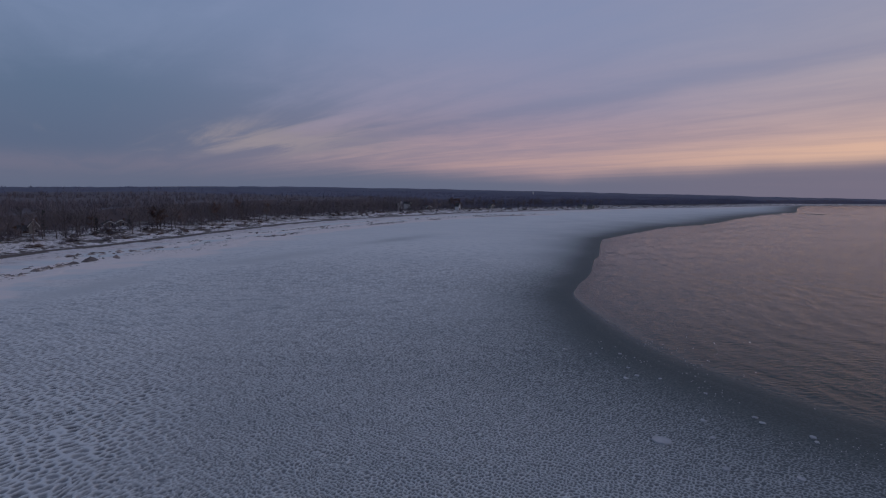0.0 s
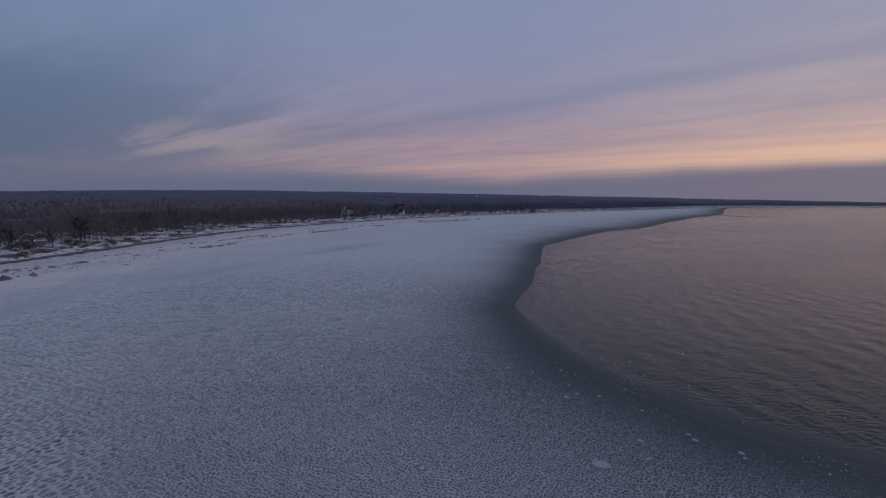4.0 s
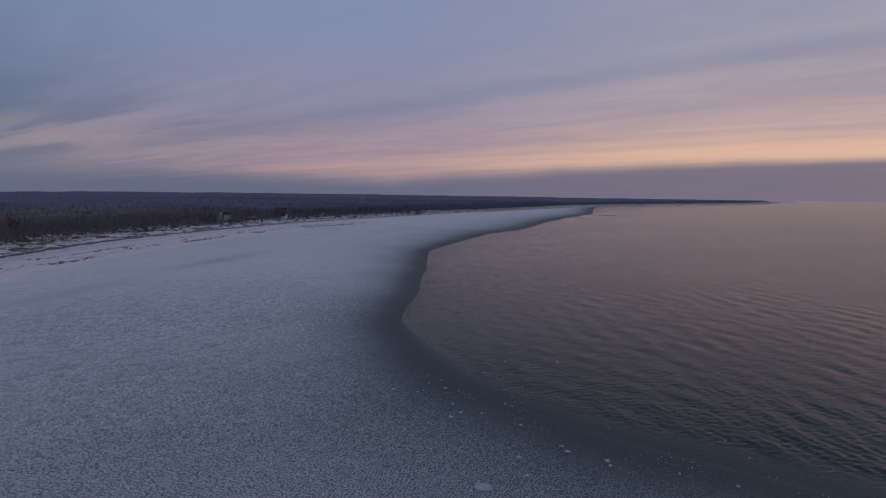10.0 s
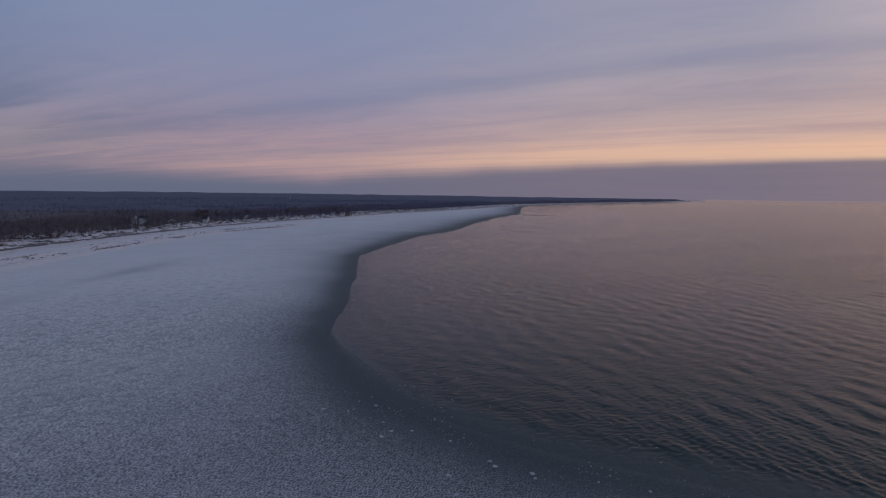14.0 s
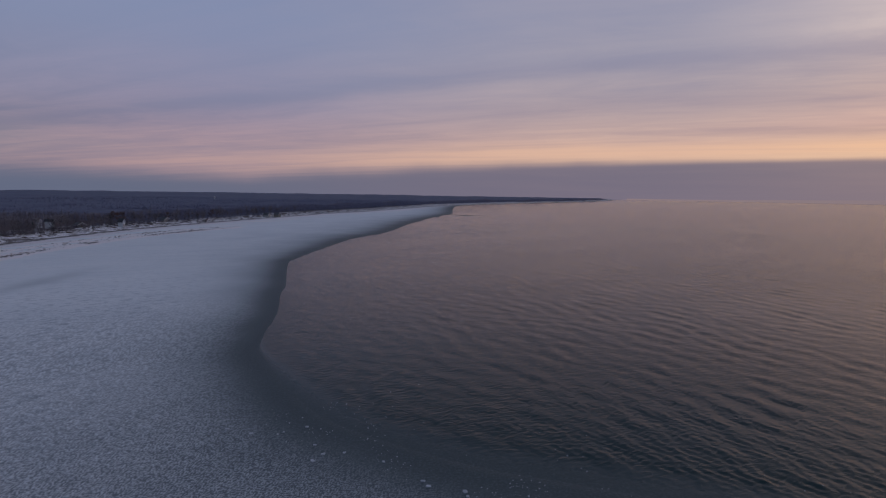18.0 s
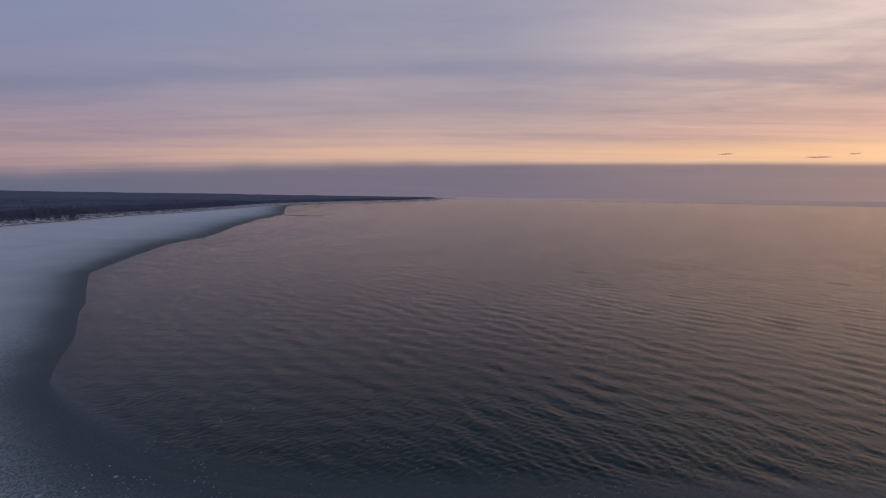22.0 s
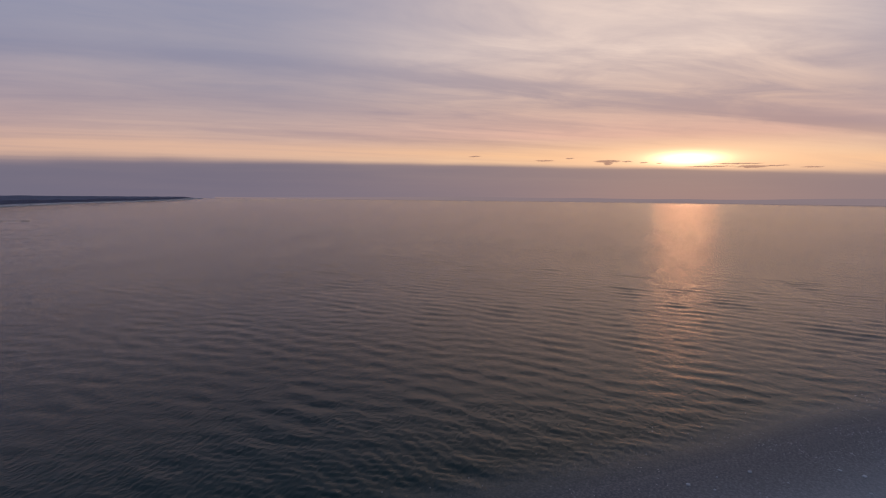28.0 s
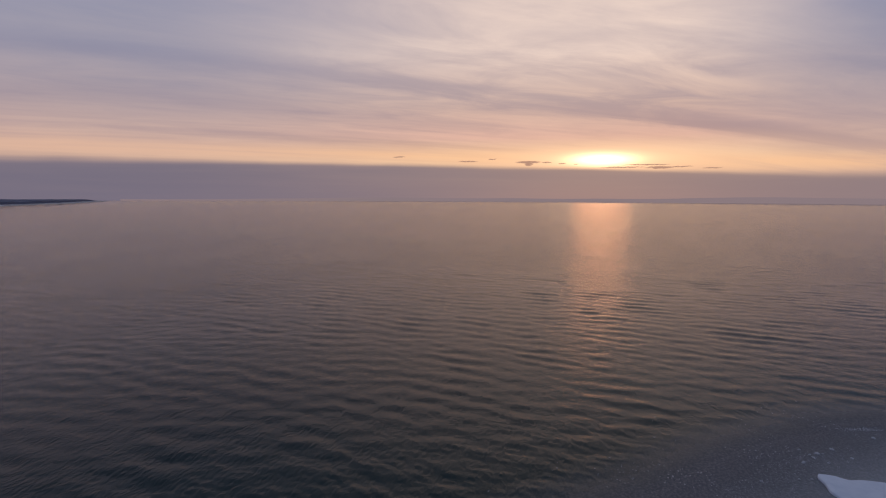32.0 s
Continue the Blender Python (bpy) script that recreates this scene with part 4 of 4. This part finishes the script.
def build_slab():
    """A thick snow-covered slab grounded among the slush."""
    outline = curve_xy([(117.8, -44.6), (117.5, -46.3), (116.5, -47.8), (116.8, -50), (116.4, -53), (115, -62), (108, -78), (97, -84), (88, -74), (90, -58), (99, -47), (105, -44.8), (109.3, -43.4),
                        (110.6, -44.4), (111.8, -44.2), (113, -43.9), (115, -44.2), (116.8, -44.2), (117.8, -44.6)], 5)[:-1]
    c = outline.mean(0)
    bm = bmesh.new()
    rings = []
    for f, z in ((0.985, -0.1), (1.0, 0.25), (0.995, 0.50), (0.97, 0.58), (0.8, 0.60), (0.5, 0.66), (0.2, 0.7)):
        ring = []
        for q in outline:
            p = c + (q - c) * f
            ring.append(bm.verts.new((p[0], p[1], z + 0.12 * noise.noise((p[0] * 0.35, p[1] * 0.35, z)) * (z > 0))))
        rings.append(ring)
    n = len(outline)
    for a, b in zip(rings[:-1], rings[1:]):
        for k in range(n):
            bm.faces.new((a[k], b[k], b[(k + 1) % n], a[(k + 1) % n]))
    bm.faces.new(rings[-1])
    bmesh.ops.recalc_face_normals(bm, faces=bm.faces)
    me = bpy.data.meshes.new("ice_slab")
    bm.to_mesh(me)
    bm.free()
    me.materials.append(SLAB)
    tagged(new("ice_slab", me), "thick white snow-covered ice slab among dark slush", "ice slab")


build_slab()


# ---------------------------------------------------------------- trees and shrubs
def tube(bm, pts, r0, r1, sides):
    rings = []
    for k, p in enumerate(pts):
        p = Vector(p)
        q = Vector(pts[min(k + 1, len(pts) - 1)]) - Vector(pts[max(k - 1, 0)])
        q.normalize()
        a = q.orthogonal().normalized()
        b = q.cross(a)
        r = r0 + (r1 - r0) * k / (len(pts) - 1)
        rings.append([bm.verts.new(p + (a * math.cos(t) + b * math.sin(t)) * r) for t in (j * 2 * math.pi / sides for j in range(sides))])
    for a, b in zip(rings[:-1], rings[1:]):
        for j in range(sides):
            bm.faces.new((a[j], a[(j + 1) % sides], b[(j + 1) % sides], b[j]))


def sliver(bm, p, d, w):
    s = d.cross(Vector((0, 0, 1)))
    s = s.normalized() * w if s.length > 1e-3 else Vector((w, 0, 0))
    bm.faces.new((bm.verts.new(p - s), bm.verts.new(p + s), bm.verts.new(p + d)))


def bare_tree(seed, height, label, leafy=False):
    r = random.Random(seed)
    root = new("tree")
    tr, cr = bmesh.new(), bmesh.new()
    lean = Vector((r.uniform(-0.06, 0.06), r.uniform(-0.06, 0.06), 0))
    spine = [Vector((0, 0, height * f)) + lean * height * f + Vector((r.uniform(-1, 1), r.uniform(-1, 1), 0)) * 0.15 * f for f in (-0.04, 0.2, 0.45, 0.7, 0.95)]
    tube(tr, spine, height * 0.016, height * 0.003, 6)
    for k in range(15):
        f = r.uniform(0.22, 0.85)
        i = min(int(f / 0.25), 3)
        p = spine[i].lerp(spine[i + 1], (f - i * 0.25) / 0.25 if f < 1 else 1)
        a = k * 2.4 + r.uniform(-0.4, 0.4)
        L = height * r.uniform(0.24, 0.42) * (1.15 - 0.6 * f)
        d = Vector((math.cos(a), math.sin(a), r.uniform(0.5, 1.2))).normalized()
        mid = p + d * L * 0.5
        tip = p + d * L + Vector((0, 0, L * 0.22))
        tube(tr, [p, mid, tip], height * 0.008, height * 0.002, 4)
        for _ in range(12):
            q = p.lerp(tip, r.uniform(0.25, 1.0))
            e = (d + Vector((r.uniform(-1, 1), r.uniform(-1, 1), r.uniform(-0.2, 1.0)))).normalized()
            M = height * r.uniform(0.06, 0.15)
            sliver(cr, q, e * M, 0.055)
            for _ in range(2):
                e2 = (e + Vector((r.uniform(-1, 1), r.uniform(-1, 1), r.uniform(-0.3, 0.8))) * 0.9).normalized()
                sliver(cr, q + e * M * r.uniform(0.3, 0.8), e2 * M * r.uniform(0.4, 0.8), 0.04)
            if leafy:
                for _ in range(6):
                    c = q + e * M * r.uniform(0, 1) + Vector((r.uniform(-0.5, 0.5), r.uniform(-0.5, 0.5), r.uniform(-0.4, 0.4)))
                    sliver(cr, c, Vector((r.uniform(-1, 1), r.uniform(-1, 1), r.uniform(-1, 1))) * 0.45, 0.16)
    part("trunk", tr, BARK, root)
    part("crown", cr, RUSSET if leafy else TWIGS, root, "dry russet leaves still on the twigs" if leafy else "bare grey-brown twigs")
    return tagged(root, label, "tree", "trees along the edge of the woods")


def pine_tree(seed, height, label):
    r = random.Random(seed)
    root = new("tree")
    tr, cr = bmesh.new(), bmesh.new()
    tube(tr, [(0, 0, -0.4), (0.1, 0, height * 0.5), (0, 0.1, height)], height * 0.018, 0.03, 6)
    for k in range(150):
        f = 0.16 + 0.82 * (k / 150) ** 0.85
        a = k * 2.399 + r.uniform(-0.3, 0.3)
        L = height * 0.24 * (1.05 - f) * r.uniform(0.6, 1.15) + 0.25
        d = Vector((math.cos(a), math.sin(a), r.uniform(-0.25, 0.2)))
        p = Vector((0, 0, height * f))
        for _ in range(6):
            g = r.uniform(0.25, 0.9)
            e = (d + Vector((r.uniform(-1, 1), r.uniform(-1, 1), r.uniform(-0.5, 0.5))) * 0.7).normalized()
            sliver(cr, p + d * L * g, e * r.uniform(0.4, 0.8), 0.14)
        sliver(cr, p, d * L, 0.10)
    part("trunk", tr, BARK, root)
    part("crown", cr, NEEDLES, root, "dark green needles")
    return tagged(root, label, "tree", "evergreens along the edge of the woods")


BARE = [bare_tree(k, 11.0 + k * 0.7, "leafless grey-brown tree at the edge of the snowy dunes") for k in range(5)]
OAKS = [bare_tree(40 + k, 10.5 + k, "oak with russet winter leaves behind the dunes", True) for k in range(2)]
PINES = [pine_tree(60 + k, 9.0 + k * 1.5, "dark evergreen beside the snowy dunes") for k in range(2)]


def shrub_mesh(seed):
    r = random.Random(seed)
    bm = bmesh.new()
    for _ in range(150):
        a = r.uniform(0, 6.28)
        q = r.uniform(0, 1) ** 0.5
        p = Vector((math.cos(a) * q * 0.9, math.sin(a) * q * 0.9, 0))
        d = Vector((p.x * 0.5 + r.uniform(-0.4, 0.4), p.y * 0.5 + r.uniform(-0.4, 0.4), r.uniform(0.4, 1.5) * (1.15 - 0.7 * q)))
        sliver(bm, p, d, 0.035)
        sliver(bm, p + d * 0.5, (d + Vector((r.uniform(-1, 1), r.uniform(-1, 1), 0))) * 0.4, 0.03)
    me = bpy.data.meshes.new("shrub")
    bm.to_mesh(me)
    bm.free()
    me.materials.append(TWIGS if seed % 3 else RUSSET)
    return me


SHRUBS = [shrub_mesh(k) for k in range(5)]

GREY = material("weathered_siding", varied((0.15, 0.145, 0.145), (0.22, 0.21, 0.21), 1.5))
# dwellings, given by their place, turn and size: kept clear of trees below
HOUSES = [
    # x, y, turn, width, depth, wall height, roof rise, wall, label
    (-169.5, 228, 37, 3.6, 6.0, 3.8, 2.4, SIDING, "steep-gabled pale beach house with white bargeboards"),
    (-172.5, 227.5, 127, 4.0, 5.0, 1.9, 1.7, BRICK, "low dark wing beside the gabled beach house"),
    (-184, 238, 36, 6.0, 6.0, 2.0, 1.5, BRICK, "low brown cottage half hidden by trees"),
    (-165, 272, 40, 5.0, 6.0, 2.1, 1.3, GREY, "small grey cottage behind snowy dunes"),
    (-163, 279, 30, 5.0, 6.0, 2.2, 1.4, GREY, "small grey cottage with dark roof behind dunes"),
    (-43, 556, 20, 2.8, 6.0, 8.2, 1.4, TRIM, "tall white house standing among treetops"),
    (-36, 557, 70, 2.4, 6.0, 7.6, 1.4, TRIM, "tall white house standing among treetops"),
    (-16, 574, 40, 8.0, 6.0, 2.6, 1.8, GREY, "grey beach house behind snowy dunes"),
    (16, 584, 38, 2.6, 6.0, 5.0, 2.4, TRIM, "narrow tall white gabled house by the beach"),
    (57, 654, 44, 8.0, 7.0, 3.2, 2.2, SIDING, "pale beach house at the edge of the woods"),
    (185, 738, 48, 7.0, 7.0, 3.2, 2.3, SIDING, "pale beach house at the edge of the woods"),
    (202, 750, 44, 7.0, 7.0, 3.4, 2.2, CREAM, "cream beach house at the edge of the woods"),
]


def clear_of_houses(x, y, gap):
    for h in HOUSES:
        dx, dy = h[0] - x, h[1] - y
        if dx * dx + dy * dy < gap * gap:
            return False
        L = math.hypot(h[0], h[1])
        ux, uy = h[0] / L, h[1] / L
        t = dx * ux + dy * uy
        if h[5] < 7 and 0 < t < (24 if L < 450 else 40) and abs(dx * uy - dy * ux) < h[3] * 0.3:
            return False
    return True


trees = []
s = -110.0
while s < 760:
    s += rng.uniform(0.9, 3.6) * (1 + max(s, 0) / 600)
    v = rng.uniform(25, 52) if rng.random() < 0.75 else rng.uniform(20, 30)
    x, y = (float(q) for q in on_shore(s, v))
    if not clear_of_houses(x, y, 6.5):
        continue
    q = rng.random()
    src = rng.choice(PINES) if q < 0.06 else rng.choice(OAKS) if q < 0.12 else rng.choice(BARE)
    z = float(land_height(np.array(x), np.array(y), np.array(v)))
    k = rng.uniform(0.72, 1.15)
    m = pose(x, y, z - 0.1, 0, 0, rng.uniform(0, 360))
    if src not in trees:
        trees.append(src)
        src.matrix_basis = m
    else:
        c = copy_thing(src, m)
        c.scale = (k * rng.uniform(0.9, 1.15), k * rng.uniform(0.9, 1.15), k)
# the broad russet oak by the beach
oak = copy_thing(OAKS[1], pose(-139, 268, 1.6, 0, 0, 30))
oak.scale = (1.5, 1.5, 1.0)
tagged(oak, "broad oak with russet winter leaves by the beach", "tree")

s = -120.0
while s < 1100:
    s += rng.uniform(0.9, 3.4) * (1 + max(s, 0) / 600)
    v = 14 + 28 * rng.random() ** 1.3
    x, y = (float(q) for q in on_shore(s, v))
    if not clear_of_houses(x, y, 5):
        continue
    ob = new("shrub", rng.choice(SHRUBS))
    k = rng.uniform(0.6, 1.5)
    z = float(land_height(np.array(x), np.array(y), np.array(v)))
    ob.matrix_world = pose(x, y, z - 0.05, 0, 0, rng.uniform(0, 360)) @ Matrix.Diagonal((k * 1.3, k * 1.3, k, 1))
    tagged(ob, "leafless dark shrub in the snowy dunes", "shrub", "shrubs on the dunes")


def build_thicket():
    """Crowns of the woods behind the front trees, as sprays of bare twigs."""
    r = np.random.RandomState(5)
    spots = []
    for s0, s1, v0, v1, gap in ((-260, 1500, 25, 46, 3.0), (-260, 1500, 46, 130, 4.2), (-260, 1500, 130, 330, 8.0), (-260, 1600, 330, 900, 17.0), (1500, 3400, 20, 120, 11.0)):
        n = int((s1 - s0) * (v1 - v0) / gap ** 2)
        spots.append(np.stack([r.uniform(s0, s1, n), r.uniform(v0, v1, n)], -1))
    spots = np.vstack(spots)
    x, y = on_shore(spots[:, 0], spots[:, 1])
    ok = np.array([clear_of_houses(a, b, 7) for a, b in zip(x, y)])
    x, y, v, sa = x[ok], y[ok], spots[ok, 1], spots[ok, 0]
    g = land_height(x, y, v)
    n, k = len(x), 26
    top = 9.5 + 4.2 * soft_noise(x, y, 40, 22) + r.uniform(-1.8, 2.4, n)
    top *= np.where(sa > 1500, 0.8, 1.0) * np.where((v < 46) & (sa < 700), r.uniform(0.22, 0.42, n), np.where(v < 46, 0.75, 1.0))
    wide = r.uniform(1.6, 3.4, n)
    a = r.uniform(0, 2 * math.pi, (n, k))
    q = np.sqrt(r.uniform(0, 1, (n, k)))
    tipx, tipy = x[:, None] + np.cos(a) * q * wide[:, None], y[:, None] + np.sin(a) * q * wide[:, None]
    tipz = g[:, None] + top[:, None] * (1 - 0.38 * q ** 2) * r.uniform(0.72, 1.05, (n, k))
    f = r.uniform(0.32, 0.82, (n, k))
    bx, by = x[:, None] + (tipx - x[:, None]) * f * 0.7, y[:, None] + (tipy - y[:, None]) * f * 0.7
    bz = g[:, None] + top[:, None] * f
    w = r.uniform(0.05, 0.22, (n, k))
    sx, sy = -np.sin(a) * w, np.cos(a) * w
    P = np.stack([np.stack([bx - sx, by - sy, bz], -1), np.stack([bx + sx, by + sy, bz], -1), np.stack([tipx, tipy, tipz], -1)], 2).reshape(-1, 3)
    # crowns further off take the colour with haze painted in
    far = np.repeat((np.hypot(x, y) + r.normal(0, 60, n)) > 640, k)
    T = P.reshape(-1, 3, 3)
    for name, sel, mat, label in (("thicket", ~far, WOODS, "dense bare grey-brown treetops behind the beach"), ("distant_thicket", far, HAZE_WOODS, "distant treetops behind the beach, coloured haze-blue")):
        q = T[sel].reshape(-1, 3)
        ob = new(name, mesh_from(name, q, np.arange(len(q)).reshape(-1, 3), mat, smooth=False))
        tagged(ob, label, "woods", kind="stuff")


build_thicket()


# ---------------------------------------------------------------- houses
def box(bm, x0, y0, z0, x1, y1, z1):
    v = [bm.verts.new(p) for p in ((x0, y0, z0), (x1, y0, z0), (x1, y1, z0), (x0, y1, z0), (x0, y0, z1), (x1, y0, z1), (x1, y1, z1), (x0, y1, z1))]
    for f in ((0, 3, 2, 1), (4, 5, 6, 7), (0, 1, 5, 4), (1, 2, 6, 5), (2, 3, 7, 6), (3, 0, 4, 7)):
        bm.faces.new([v[i] for i in f])


def house(x, y, turn, w, d, h, rise, wall, label):
    """A gabled house whose gable end (its -y side) faces the lake."""
    z = float(land_height(np.array(x), np.array(y), np.array(40.0))) - 0.4
    root = new("house")
    root.matrix_world = pose(x, y, z, 0, 0, turn)
    bm = bmesh.new()
    ring = []
    for yy in (-d / 2, d / 2):
        ring.append([bm.verts.new(p) for p in ((-w / 2, yy, 0), (w / 2, yy, 0), (w / 2, yy, h), (0, yy, h + rise), (-w / 2, yy, h))])
    bm.faces.new(ring[0])
    bm.faces.new(ring[1][::-1])
    for k in range(5):
        bm.faces.new((ring[0][k], ring[1][k], ring[1][(k + 1) % 5], ring[0][(k + 1) % 5]))
    part("wall", bm, wall, root)
    bm = bmesh.new()
    e, th = 0.45, 0.22
    sl = rise / (w / 2)
    prof = [(-w / 2 - e, h - sl * e + 0.02), (0, h + rise + 0.02), (w / 2 + e, h - sl * e + 0.02), (w / 2 + e, h - sl * e + th), (0, h + rise + th + 0.08), (-w / 2 - e, h - sl * e + th)]
    a = [bm.verts.new((p, -d / 2 - 0.5, q)) for p, q in prof]
    b = [bm.verts.new((p, d / 2 + 0.5, q)) for p, q in prof]
    for k in range(6):
        bm.faces.new((a[k], b[k], b[(k + 1) % 6], a[(k + 1) % 6]))
    for q in (a, b):
        bm.faces.new((q[0], q[1], q[4], q[5]))
        bm.faces.new((q[1], q[2], q[3], q[4]))
    bmesh.ops.recalc_face_normals(bm, faces=bm.faces)
    roof = part("roof", bm, SHINGLE, root, "dark shingle roof")
    bm = bmesh.new()
    box(bm, w * 0.18, d * 0.1, h + rise * 0.3, w * 0.18 + 0.7, d * 0.1 + 0.7, h + rise + 0.9)
    part("chimney", bm, BRICK, roof, "brick chimney")
    bm = bmesh.new()
    for k in (-1, 1):
        q = [(k * (w / 2 + 0.45), h - sl * 0.45 - 0.16), (0, h + rise - 0.16), (0, h + rise + 0.32), (k * (w / 2 + 0.45), h - sl * 0.45 + 0.24)]
        a = [bm.verts.new((p, -d / 2 - 0.58, z1)) for p, z1 in q]
        b = [bm.verts.new((p, -d / 2 - 0.503, z1)) for p, z1 in q]
        bm.faces.new(a)
        bm.faces.new(b[::-1])
        for m in range(4):
            bm.faces.new((a[m], a[(m + 1) % 4], b[(m + 1) % 4], b[m]))
    bmesh.ops.recalc_face_normals(bm, faces=bm.faces)
    part("gable_trim", bm, BRICK if wall is BRICK else TRIM, root, "" if wall is BRICK else "white bargeboards")
    levels = 2 if h > 4.5 else 1
    small = w < 3
    for lv in range(levels):
        for k in () if small else (-1, 1) if w > 6 else (0.7,):
            zc = 1.0 + lv * 2.6
            bm = bmesh.new()
            for q in ((-0.62, -0.1, -0.5, 1.5), (0.5, -0.1, 0.62, 1.5)):
                box(bm, k * w * 0.26 + q[0], -d / 2 - 0.08, zc - 0.1, k * w * 0.26 + q[2], -d / 2 - 0.002, zc + 1.5)
            box(bm, k * w * 0.26 - 0.5, -d / 2 - 0.08, zc + 1.38, k * w * 0.26 + 0.5, -d / 2 - 0.002, zc + 1.5)
            box(bm, k * w * 0.26 - 0.5, -d / 2 - 0.10, zc - 0.1, k * w * 0.26 + 0.5, -d / 2 - 0.002, zc + 0.02)
            win = part("window", bm, TRIM, root, "white-framed window")
            bm = bmesh.new()
            box(bm, k * w * 0.26 - 0.5, -d / 2 - 0.04, zc + 0.02, k * w * 0.26 + 0.5, -d / 2 - 0.003, zc + 1.38)
            part("pane", bm, PANE, win)
    bm = bmesh.new()
    box(bm, -0.45, -d / 2 - 0.06, 0.4, 0.45, -d / 2 - 0.002, 2.45)
    part("door", bm, BRICK, root, "brown front door")
    bm = bmesh.new()
    box(bm, -w * 0.46, -d / 2 - 2.0, 0.15, w * 0.46, -d / 2 - 0.01, 0.38)
    part("porch", bm, TRIM, root, "pale wooden porch deck")
    return tagged(root, label, "house", "houses along the shore")


for row in HOUSES:
    house(*row)


def build_tower():
    """A pale slender tower far off in the woods."""
    root = new("water_tower")
    x, y = bearing(9.28, 1500)
    root.matrix_world = pose(x, y, 2.5)
    bm = bmesh.new()
    tube(bm, [(0, 0, 0), (0, 0, 8), (0, 0, 13)], 1.3, 1.0, 12)
    part("shaft", bm, TRIM, root)
    bm = bmesh.new()
    for r0, r1, z0, z1 in ((1.0, 2.2, 12.9, 14.5), (2.2, 2.2, 14.5, 17.2), (2.2, 0.1, 17.2, 18.4)):
        tube(bm, [(0, 0, z0), (0, 0, z1)], r0, r1, 12)
    part("tank", bm, TRIM, root, "white painted tank")
    tagged(root, "pale slender water tower rising from distant woods", "water tower")


build_tower()
